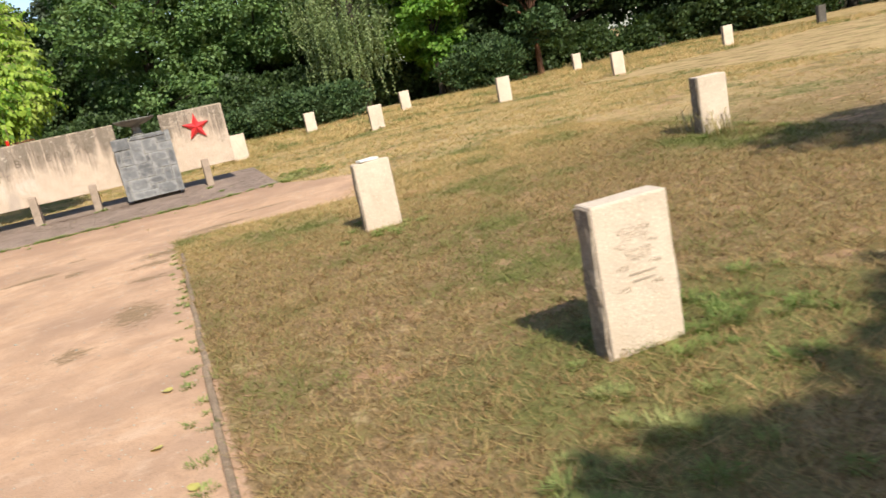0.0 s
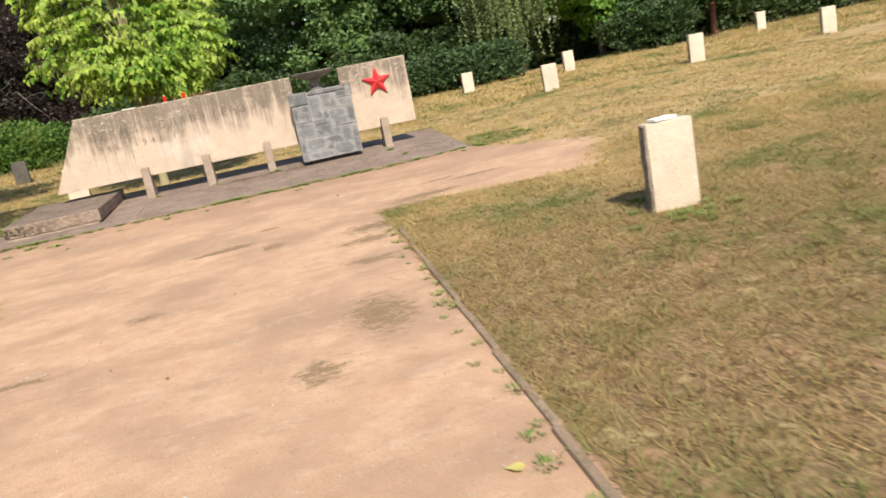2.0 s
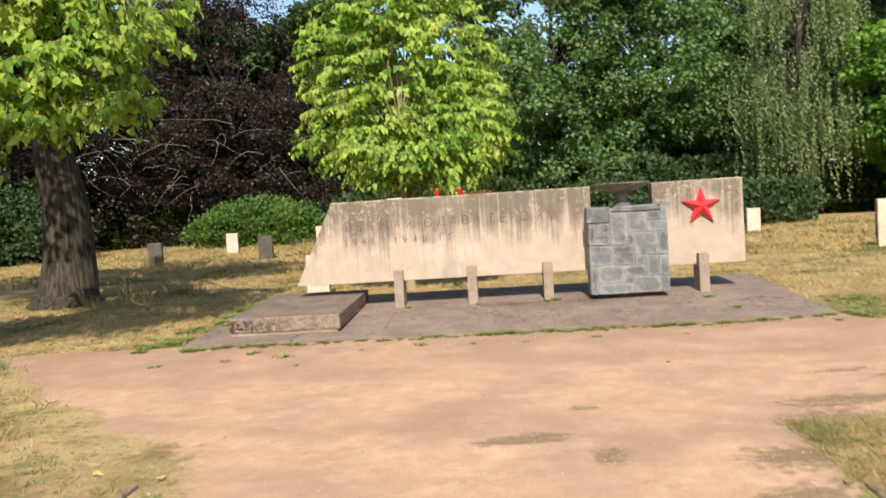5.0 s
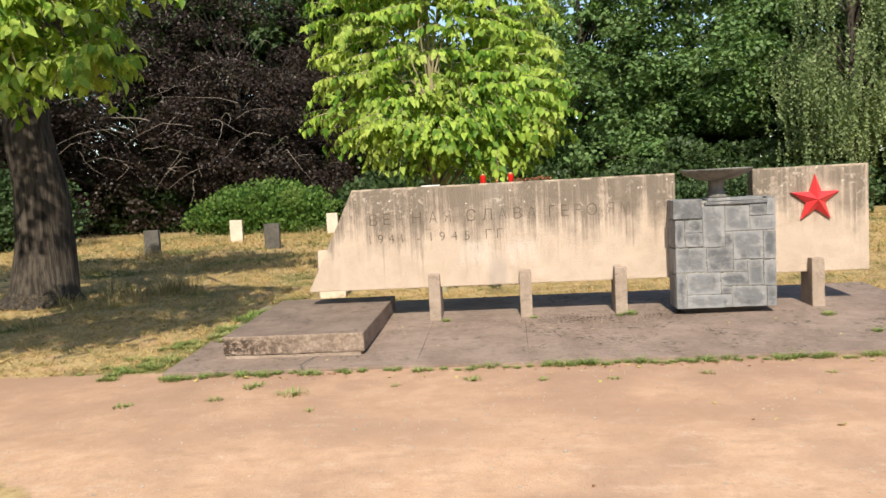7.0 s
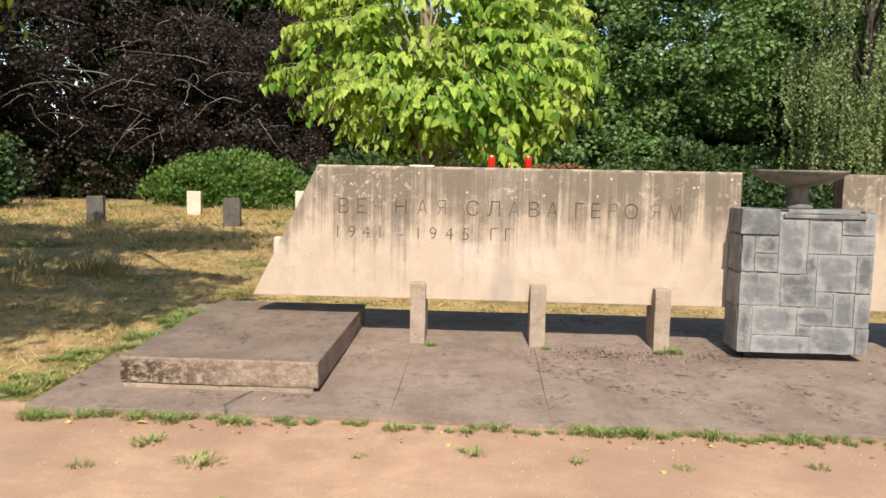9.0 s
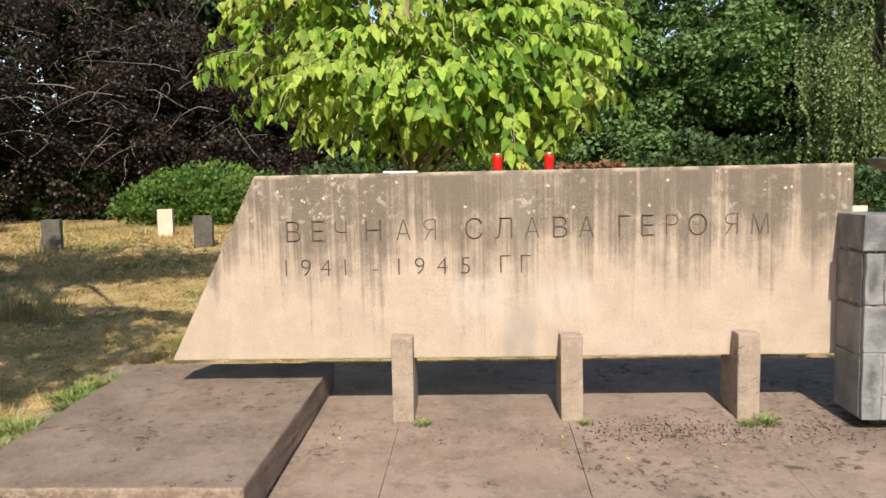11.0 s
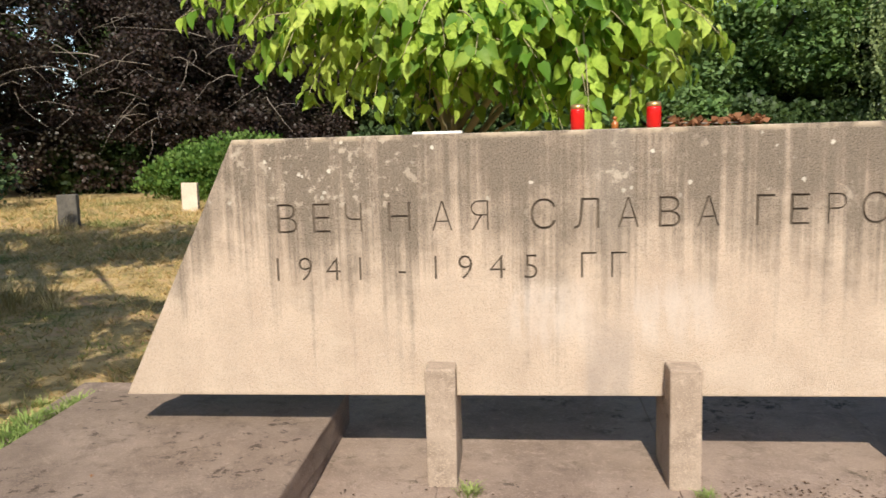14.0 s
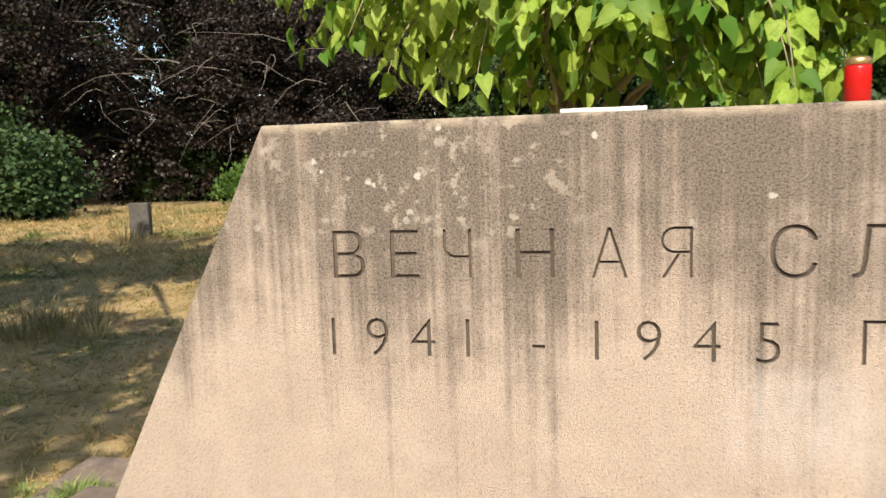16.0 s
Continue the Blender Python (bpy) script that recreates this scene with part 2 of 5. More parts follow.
M["edging"] = concrete("edging_concrete", (0.20, 0.14, 0.095), (0.32, 0.235, 0.16), (0.10, 0.10, 0.05))
M["headstone"] = concrete("pale_limestone", (0.52, 0.42, 0.325), (0.63, 0.525, 0.42), (0.34, 0.28, 0.21), 90, 0.62, 0.2)
# far marker stone, darkened because the tree shade is put into its colour
M["shaded_stone"] = concrete("stone_in_shade", (0.075, 0.068, 0.058), (0.125, 0.112, 0.094), (0.10, 0.10, 0.07), 90)
# rough split sides, coloured darker to carry the shade of the unlit side
M["broken"] = concrete("shaded_split_stone", (0.15, 0.12, 0.09), (0.36, 0.30, 0.235), (0.08, 0.065, 0.05), 30)
# letter grooves darker than the wall: shade in the cuts put into the colour
M["groove"] = concrete("shaded_groove", (0.085, 0.066, 0.05), (0.15, 0.118, 0.09), (0.18, 0.145, 0.105), 200)

s = Mat("slate", 0.55, 0.45)
b = s.mix(s.ramp(s.random(), 0.0, 1.0), (0.088, 0.09, 0.094), (0.18, 0.182, 0.184))
b = s.mix(s.ramp(s.noise(5.5, 5, 0.65), 0.46, 0.68, 0, 0.7), b, (0.30, 0.295, 0.285))
b = s.mix(s.ramp(s.noise((9, 9, 3), 5), 0.54, 0.70, 0, 0.7), b, (0.085, 0.085, 0.085))
b = s.mix(s.ramp(s.noise((3, 3, 14), 5, 0.7), 0.55, 0.7, 0, 0.45), b, (0.30, 0.285, 0.255))
b = s.mix(s.math("MULTIPLY", s.ramp(s.math("ADD", s.attr("rim"), s.math("MULTIPLY", s.math("SUBTRACT", s.noise(9, 4, 0.7), 0.5), 1.2)), 0.45, 1.0), 0.38), b, (0.36, 0.355, 0.345))
s.color(b).bump(s.noise(26, 6, 0.65), 0.008, 0.9)
M["slate"] = s.m
M["mortar"] = concrete("mortar", (0.30, 0.285, 0.235), (0.50, 0.47, 0.40), (0.2, 0.19, 0.15))
M["joint"] = concrete("slate_joint", (0.13, 0.125, 0.11), (0.36, 0.34, 0.29), (0.07, 0.065, 0.05), 40, 0.5)
# base concrete darkened for the shade under the pedestal; the crack uses it too
M["dark_base"] = concrete("shadow_base_concrete", (0.10, 0.09, 0.08), (0.15, 0.13, 0.11), (0.05, 0.05, 0.04))

p = Mat("red_paint", 0.32, 0.55)
p.color(p.mix(p.ramp(p.noise(9, 5, 0.7), 0.5, 0.75, 0, 0.6), (0.62, 0.035, 0.035), (0.50, 0.06, 0.05)))
p.bump(p.noise(60, 3), 0.002, 0.4)
M["red"] = p.m
p = Mat("candle_plastic", 0.3, 0.5)
p.color((0.70, 0.015, 0.012)).through_light(0.25, (0.9, 0.03, 0.02))
M["candle"] = p.m
p = Mat("brass_foil", 0.35, 0.5)
p.b.inputs["Metallic"].default_value = 0.8
p.color((0.55, 0.34, 0.14))
M["brass"] = p.m
p = Mat("weathered_bronze", 0.6, 0.4)
p.color(p.mix(p.ramp(p.noise(7, 5), 0.4, 0.65), (0.10, 0.095, 0.08), (0.20, 0.19, 0.165))).bump(p.noise(40, 4), 0.003, 0.5)
M["bowl"] = p.m
M["white"] = Mat("white_paint", 0.6).color((0.78, 0.77, 0.72)).m
M["ink"] = Mat("worn_inscription", 0.9).color((0.40, 0.325, 0.255)).m
p = Mat("amber_glass", 0.25, 0.5)
M["amber"] = p.color((0.30, 0.10, 0.02)).m
M["dead_leaf"] = leaf_material("dead_leaves", (0.17, 0.075, 0.03), (0.30, 0.15, 0.07), (0.22, 0.10, 0.05), 0.1, 0.8, 1.0)
M["crumb"] = leaf_material("leaf_crumbs", (0.03, 0.018, 0.012), (0.10, 0.06, 0.04), (0.06, 0.035, 0.022), 0.0, 0.9, 1.0)
M["yellow_leaf"] = leaf_material("yellow_leaves", (0.50, 0.42, 0.10), (0.62, 0.55, 0.22), (0.45, 0.45, 0.10), 0.2, 0.7, 1.0)


def bark(name, dark, light):
    m = Mat(name, 0.95, 0.15)
    ridge = m.noise((16, 16, 1.6), 6, 0.65)
    b = m.mix(m.ramp(ridge, 0.35, 0.65), dark, light)
    b = m.mix(m.ramp(m.noise(2.5, 4), 0.55, 0.75, 0, 0.5), b, tuple(k * 1.5 for k in light))
    return m.color(b).bump(ridge, 0.06, 1.0).m


M["bark"] = bark("lime_bark", (0.032, 0.026, 0.021), (0.10, 0.082, 0.064))
M["bark_dark"] = bark("dark_bark", (0.03, 0.025, 0.02), (0.08, 0.065, 0.05))
M["bark_pine"] = bark("pine_bark", (0.11, 0.055, 0.032), (0.23, 0.115, 0.065))
M["twig"] = Mat("grey_twigs", 0.9).color((0.19, 0.16, 0.13)).m
M["young_twig"] = Mat("young_twigs", 0.9).color((0.30, 0.26, 0.15)).m

M["lf_young"] = leaf_material("lime_leaves_sunny", (0.085, 0.185, 0.02), (0.36, 0.48, 0.075), (0.47, 0.53, 0.13), 0.34)
M["lf_lime"] = leaf_material("lime_leaves", (0.09, 0.185, 0.02), (0.36, 0.47, 0.075), (0.44, 0.50, 0.12), 0.36)
M["lf_beech"] = leaf_material("copper_beech_leaves", (0.016, 0.0115, 0.009), (0.050, 0.032, 0.026), (0.050, 0.044, 0.028), 0.2, 0.42, 1.2)
M["lf_maple"] = leaf_material("maple_leaves", (0.06, 0.115, 0.038), (0.165, 0.26, 0.085), (0.19, 0.265, 0.105), 0.3, 0.5)
M["lf_bright"] = leaf_material("bright_maple_leaves", (0.09, 0.20, 0.03), (0.21, 0.37, 0.065), (0.25, 0.37, 0.08), 0.38)
M["lf_birch"] = leaf_material("birch_leaves", (0.115, 0.165, 0.065), (0.26, 0.32, 0.14), (0.27, 0.32, 0.15), 0.35, 0.5)
M["lf_dark"] = leaf_material("woodland_leaves", (0.026, 0.048, 0.016), (0.075, 0.118, 0.038), (0.082, 0.118, 0.05), 0.25, 0.5)
M["lf_yew"] = leaf_material("yew_needles", (0.03, 0.06, 0.022), (0.075, 0.125, 0.042), (0.085, 0.125, 0.055), 0.15, 0.6)
M["lf_shrub"] = leaf_material("shrub_leaves", (0.045, 0.10, 0.018), (0.13, 0.22, 0.045), (0.17, 0.24, 0.06), 0.3)
M["lf_spruce"] = leaf_material("spruce_needles", (0.04, 0.06, 0.035), (0.085, 0.11, 0.065), (0.09, 0.11, 0.07), 0.15, 0.6)

b = Mat("grass_blades", 0.75, 0.2)
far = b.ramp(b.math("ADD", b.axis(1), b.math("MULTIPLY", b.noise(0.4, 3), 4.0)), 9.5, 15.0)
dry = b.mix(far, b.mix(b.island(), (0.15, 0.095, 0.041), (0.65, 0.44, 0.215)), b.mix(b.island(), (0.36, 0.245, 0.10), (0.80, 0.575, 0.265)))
wet = b.mix(b.island(), (0.10, 0.125, 0.03), (0.26, 0.265, 0.09))
f = b.math("ADD", b.ramp(b.noise(0.55, 4, 0.6), 0.48, 0.7), b.math("SUBTRACT", b.island(), 0.60))
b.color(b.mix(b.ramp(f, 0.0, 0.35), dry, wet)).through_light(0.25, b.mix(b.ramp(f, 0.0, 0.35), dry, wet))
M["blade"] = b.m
M["weed"] = leaf_material("weed_blades", (0.13, 0.20, 0.05), (0.30, 0.37, 0.12), (0.40, 0.40, 0.17), 0.3, 0.7, 1.2)
M["hay"] = leaf_material("hay_blades", (0.28, 0.22, 0.11), (0.50, 0.41, 0.22), (0.34, 0.30, 0.13), 0.2, 0.8, 1.0)


# ---- mesh helpers ----
def fast_mesh(name, verts, faces, mat, smooth=False):
    """A mesh from arrays: verts (n, 3), faces (m, k)."""
    verts, faces = np.asarray(verts, np.float32), np.asarray(faces, np.int32)
    me = bpy.data.meshes.new(name)
    me.vertices.add(len(verts))
    me.vertices.foreach_set("co", verts.ravel())
    k = faces.shape[1]
    me.loops.add(faces.size)
    me.loops.foreach_set("vertex_index", faces.ravel())
    me.polygons.add(len(faces))
    me.polygons.foreach_set("loop_start", np.arange(0, faces.size, k, dtype=np.int32))
    me.update(calc_edges=True)
    if smooth:
        me.polygons.foreach_set("use_smooth", np.ones(len(faces), bool))
    me.materials.append(mat)
    return me


def link(name, me, parent=None, label=""):
    ob = new(name, me)
    if parent:
        ob.parent = parent
    if label:
        ob["label"] = label
    return ob


def part(name, bm, mat, parent=None, label="", smooth=False):
    me = bpy.data.meshes.new(name)
    bm.to_mesh(me)
    bm.free()
    if smooth:
        me.polygons.foreach_set("use_smooth", np.ones(len(me.polygons), bool))
    me.materials.append(mat)
    return link(name, me, parent, label)


def block(lo, hi, bevel=0.01, cuts=0, rough=0.0, seed=0, segments=2):
    """A box between two corners with worn edges and, where asked, an uneven surface."""
    bm = bmesh.new()
    lo, hi = Vector(lo), Vector(hi)
    d = hi - lo
    bmesh.ops.create_cube(bm, size=1.0, matrix=Matrix.Translation((lo + hi) / 2) @ Matrix.Diagonal((*d, 1)))
    if bevel:
        bmesh.ops.bevel(bm, geom=bm.edges[:], offset=bevel, segments=segments, affect="EDGES", profile=0.6)
    if cuts:
        bmesh.ops.subdivide_edges(bm, edges=[e for e in bm.edges if e.calc_length() > 0.06], cuts=cuts, use_grid_fill=True)
    if rough:
        off = Vector((seed * 3.7, seed * 1.3, seed * 7.1))
        for v in bm.verts:
            v.co += noise.noise_vector((v.co + off) * 9) * rough + noise.noise_vector((v.co + off) * 31) * rough * 0.5
    return bm


def prism(outline, y0, y1, bevel=0.01):
    """A slab whose outline lies in x and z."""
    bm = bmesh.new()
    a = [bm.verts.new((x, y0, zz)) for x, zz in outline]
    b2 = [bm.verts.new((x, y1, zz)) for x, zz in outline]
    n = len(outline)
    bm.faces.new(a)
    bm.faces.new(b2[::-1])
    for i in range(n):
        bm.faces.new((a[i], b2[i], b2[(i + 1) % n], a[(i + 1) % n]))
    bmesh.ops.recalc_face_normals(bm, faces=bm.faces[:])
    if bevel:
        bmesh.ops.bevel(bm, geom=bm.edges[:], offset=bevel, segments=2, affect="EDGES", profile=0.6)
    return bm


def turned(profile, segs=40):
    """A turned shape from (radius, height) pairs round the z axis."""
    bm = bmesh.new()
    rings = []
    for r, zz in profile:
        rings.append([bm.verts.new((r * math.cos(2 * math.pi * k / segs), r * math.sin(2 * math.pi * k / segs), zz)) for k in range(segs)])
    for p0, p1 in zip(rings, rings[1:]):
        for k in range(segs):
            bm.faces.new((p0[k], p0[(k + 1) % segs], p1[(k + 1) % segs], p1[k]))
    bm.faces.new(rings[0][::-1])
    bm.faces.new(rings[-1])
    bmesh.ops.recalc_face_normals(bm, faces=bm.faces[:])
    return bm


def smoothstep(a, b, x):
    t = np.clip((x - a) / (b - a), 0, 1)
    return t * t * (3 - 2 * t)


def ground_z(x, y):
    x, y = np.asarray(x, float), np.asarray(y, float)
    h = 0.10 + 0.16 * smoothstep(0.4, 7, x) * (1 - smoothstep(13, 24, y)) * smoothstep(-60, -20, y)
    h = h + 0.042 * np.exp(-((x - 2.5) ** 2 + (y - 4.1) ** 2) / 1.3 ** 2)
    h = h + 0.16 * smoothstep(25, 35, y) * smoothstep(-4, -9, x)
    wave = 0.02 * np.sin(x * 0.9 + 1.3) * np.sin(y * 0.7 + 0.4) + 0.008 * np.sin(x * 3.1) * np.sin(y * 2.7)
    calm = smoothstep(0.3, 1.5, x) + smoothstep(-4.2, -6, x) + smoothstep(19, 21, y)
    return h + wave * np.clip(calm, 0, 1)


def gz(x, y):
    return float(ground_z(x, y))


def dirt_mask(x, y):
    """How far a spot is bare path: the straight path and the cross way before the memorial."""
    path = smoothstep(-4.15, -3.85, x) * smoothstep(0.30, 0.16, x) * smoothstep(12.2, 11.6, y)
    left = -4.2 - 0.85 * (y - 11.4)
    right = 3.1 + 0.3 * np.sin(y * 2.0)
    front = 11.9 - 0.25 * np.clip(x - 1.2, 0, 2) - 0.9 * smoothstep(0.3, -0.4, x)
    back = 16.1 - 1.5 * smoothstep(2.2, 2.9, x)
    cross = smoothstep(-0.9, 0.7, x - left) * smoothstep(0.9, -0.7, x - right) * smoothstep(-0.25, 0.3, y - front) * smoothstep(0.3, -0.2, y - back)
    return np.clip(np.maximum(path, cross), 0, 1)


def tubes(paths, segs=7):
    """Tapered round limbs: each path is a list of (point, radius). Returns arrays."""
    vs, fs = [], []
    for pts in paths:
        base = len(vs)
        n = len(pts)
        for i, (p0, r) in enumerate(pts):
            a, b3 = pts[max(i - 1, 0)][0], pts[min(i + 1, n - 1)][0]
            d = (Vector(b3) - Vector(a)).normalized()
            u = d.orthogonal().normalized()
            w = d.cross(u)
            for k in range(segs):
                t = 2 * math.pi * k / segs
                vs.append(Vector(p0) + (u * math.cos(t) + w * math.sin(t)) * r)
        for i in range(n - 1):
            for k in range(segs):
                a, b4 = base + i * segs + k, base + i * segs + (k + 1) % segs
                fs.append((a, b4, b4 + segs, a + segs))
    return [tuple(v) for v in vs], fs


KITE = (np.array([[0, 0, 0], [0.5, 0.45, 0.10], [0, 1, -0.06], [-0.5, 0.45, 0.10]]), np.array([[0, 1, 2, 3]]))
HEART = (np.array([[0, 0, 0], [0.22, -0.06, 0.08], [0.40, 0.24, 0.10], [0.27, 0.62, 0.02], [0, 1.10, -0.26],
                   [-0.27, 0.62, 0.02], [-0.40, 0.24, 0.10], [-0.22, -0.06, 0.08], [0, 0.42, -0.05]]),
         np.array([[0, 1, 2, 8], [8, 2, 3, 4], [8, 4, 5, 6], [0, 8, 6, 7]]))


def leaves(rng, points, sizes, tips, ups, shape=KITE):
    """Leaf blades at points: tips the way each points, ups roughly its upper side."""
    tips = tips / np.linalg.norm(tips, axis=1, keepdims=True)
    side = np.cross(tips, ups)
    side /= np.linalg.norm(side, axis=1, keepdims=True) + 1e-9
    up = np.cross(side, tips)
    lv, lf = shape
    v = points[:, None, :] + sizes[:, None, None] * (lv[None, :, 0, None] * side[:, None, :] + lv[None, :, 1, None] * tips[:, None, :] + lv[None, :, 2, None] * up[:, None, :])
    f = lf[None, :, :] + (np.arange(len(points)) * len(lv))[:, None, None]
    return v.reshape(-1, 3), f.reshape(-1, lf.shape[1])


def boughs(rng, lobes, count, spread, per):
    """Leaf points on the upper skins of many flat boughs that make up a crown of lobes."""
    lobes = np.array(lobes, float)
    weight = lobes[:, 3] * lobes[:, 4] + lobes[:, 3] * lobes[:, 5]
    pick = rng.choice(len(lobes), count, p=weight / weight.sum())
    d = rng.normal(size=(count, 3))
    d /= np.linalg.norm(d, axis=1, keepdims=True)
    centre = lobes[pick, :3] + d * (0.5 + 0.5 * rng.random((count, 1)) ** 0.5) * lobes[pick, 3:]
    wide = spread * rng.uniform(0.6, 1.5, count)
    who = np.repeat(np.arange(count), per)
    o = rng.normal(size=(count * per, 3))
    o /= np.linalg.norm(o, axis=1, keepdims=True)
    o[:, 2] = np.where(rng.random(len(o)) < 0.75, np.abs(o[:, 2]), o[:, 2])
    reach = wide[who] * rng.uniform(0.55, 1.2, len(who))
    pts = centre[who] + o * reach[:, None] * np.array([1.0, 1.0, 0.55])
    pts[:, 2] -= 0.45 * wide[who] * np.hypot(o[:, 0], o[:, 1]) ** 2
    return centre, pts, o


def sprays(rng, lobes, count, root, length, size, nodes):
    """Arching twigs with large leaves hanging at their joints: leaf arrays, twig paths."""
    centre, tip, out = clumps(rng, lobes, count, 0.01, 1)
    points, tips, ups, paths = [], [], [], []
    for c0, d in zip(centre, out):
        away = (c0 - root) / (np.linalg.norm(c0 - root) + 1e-6)
        way = d * 0.6 + away * 0.6 + rng.normal(size=3) * 0.35
        way[2] *= 0.6
        way /= np.linalg.norm(way)
        reach = length * rng.uniform(0.6, 1.3)
        start = c0 - way * reach * 0.6
        side = np.cross(way, (0, 0, 1.0))
        side /= np.linalg.norm(side) + 1e-6
        bend = rng.uniform(0.15, 0.55) * reach
        along = lambda t: start + way * reach * t + np.array([0, 0, -bend * t * t])
        paths.append([(tuple(along(t)), 0.008 * (1.15 - t)) for t in (0, 0.35, 0.7, 1.0)])
        for k in range(nodes):
            t = 0.12 + 0.88 * (k + rng.uniform(-0.3, 0.3)) / (nodes - 1)
            hand = side * (1 if k % 2 else -1)
            stalk = hand * rng.uniform(0.02, 0.07) + np.array([0, 0, -0.02])
            points.append(along(t) + stalk)
            tips.append(hand * rng.uniform(0.2, 0.9) + way * 0.45 + rng.normal(size=3) * 0.3 + np.array([0, 0, -1.0]))
            ups.append(d * 0.7 + rng.normal(size=3) * 0.4 + np.array([0, -0.25, 0.7]))
    points = np.array(points)
    n = len(points)
    v, f = leaves(rng, points, size * rng.choice([0.6, 0.85, 1.0, 1.15], n) * rng.uniform(0.85, 1.15, n), np.array(tips), np.array(ups), HEART)
    return v, f, paths


def clumps(rng, lobes, count, spread, per):
    """Points in small tufts near the skin of a crown made of lobes (x, y, z, rx, ry, rz)."""
    lobes = np.array(lobes, float)
    weight = lobes[:, 3] * lobes[:, 4] + lobes[:, 3] * lobes[:, 5]
    pick = rng.choice(len(lobes), count, p=weight / weight.sum())
    d = rng.normal(size=(count, 3))
    d /= np.linalg.norm(d, axis=1, keepdims=True)
    r = 0.55 + 0.5 * rng.random((count, 1)) ** 0.6
    centre = lobes[pick, :3] + d * r * lobes[pick, 3:]
    who = np.repeat(np.arange(count), per)
    pts = centre[who] + rng.normal(size=(count * per, 3)) * np.array([spread, spread, spread * 0.45])
    return centre, pts, d[who]


def add_sprays(thing, rng, lobes, count, root, length, size, nodes, mat, twig_mat, label=""):
    v, f, paths = sprays(rng, lobes, count, np.array(root), length, size, nodes)
    off = np.array(thing.location)
    link("foliage", fast_mesh("foliage", v - off, f, mat), thing, label)
    v, f = tubes(paths, 4)
    link("twig_work", fast_mesh("twig_work", np.array(v) - off, f, twig_mat, True), thing)


def tree(name, label, x, y, lobes, mat, bark_mat, trunk_r, height, count, per, spread, size, seed, droop=0.5, shape=KITE, limbs=14, lean=(0, 0), group="", floor=0.2):
    """A tree: tapered trunk, limbs reaching into the crown, and a crown of single leaves."""
    rng = np.random.default_rng(seed)
    z0 = gz(x, y)
    thing = tagged(new(name), label, "tree", group)
    thing.location = (x, y, z0 - 0.05)
    lobes = [(a, b2, c2, d, e, f2) for a, b2, c2, d, e, f2 in lobes]
    centre, pts, out = (boughs if shape is KITE else clumps)(rng, lobes, count, spread, per)
    above = pts[:, 2] > floor
    pts, out = pts[above], out[above]
    n = len(pts)
    tips = rng.normal(size=(n, 3)) * 0.5 + out * 0.6 + np.array([0, 0, -droop])
    ups = rng.normal(size=(n, 3)) * 0.5 + out * 0.7 + np.array([0, 0, 0.6])
    v, f = leaves(rng, pts, size * rng.uniform(0.65, 1.25, n), tips, ups, shape)
    v = v - np.array([x, y, z0 - 0.05])
    link("crown", fast_mesh("crown", v, f, mat), thing)
    steps = 9
    axis = [(lean[0] * (k / steps) ** 1.3 + 0.12 * trunk_r * math.sin(k * 2.1 + seed), lean[1] * (k / steps) ** 1.3 + 0.12 * trunk_r * math.cos(k * 1.7 + seed), height * k / steps) for k in range(steps + 1)]
    rad = [trunk_r * ((1.0 - 0.9 * k / steps) + (0.45 if k == 0 else 0)) for k in range(steps + 1)]
    mid0 = tuple((axis[0][i] * 0.75 + axis[1][i] * 0.25) for i in range(3))
    pts_r = [(axis[0], rad[0]), (mid0, trunk_r * 1.05)] + list(zip(axis[1:], rad[1:]))
    v, f = tubes([pts_r], 18)
    link("trunk", fast_mesh("trunk", v, f, bark_mat, True), thing)
    paths = []
    order = rng.permutation(len(centre))[:limbs]
    for k in order:
        end = Vector(centre[k]) - Vector((x, y, z0 - 0.05))
        t = min(max(end.z / height * 0.6, 0.18), 0.85)
        i = t * steps
        start = Vector(axis[int(i)]).lerp(Vector(axis[min(int(i) + 1, steps)]), i - int(i))
        r0 = trunk_r * (1 - 0.9 * t) * 0.42
        bend = Vector((rng.normal() * 0.2, rng.normal() * 0.2, 0.25 * (end - start).length * 0.5))
        mid1 = start.lerp(end, 0.5) + bend
        paths.append([(start, r0), (start.lerp(mid1, 0.5) + Vector((0, 0, 0.03)), r0 * 0.75), (mid1, r0 * 0.5), (mid1.lerp(end, 0.55), r0 * 0.28), (end, r0 * 0.08)])
    for path in paths:
        v, f = tubes([path], 6)
        link("branch", fast_mesh("branch", v, f, bark_mat, True), thing)
    return thing


def crown_lobes(rng_seed, x, y, z, r, h, n=9, rr=0.55):
    """A loose heap of lobes for a broad crown."""
    rng = np.random.default_rng(rng_seed)
    out = [(x, y, z, r * 0.75, r * 0.75, h * 0.42)]
    for k in range(n):
        a = 2 * math.pi * k / n + rng.uniform(-0.3, 0.3)
        d, q = r * rng.uniform(0.45, 0.8), r * rr * rng.uniform(0.7, 1.15)
        out.append((x + d * math.cos(a), y + d * math.sin(a), z + h * rng.uniform(-0.42, 0.42), q, q, q * rng.uniform(0.6, 0.95)))
    return out


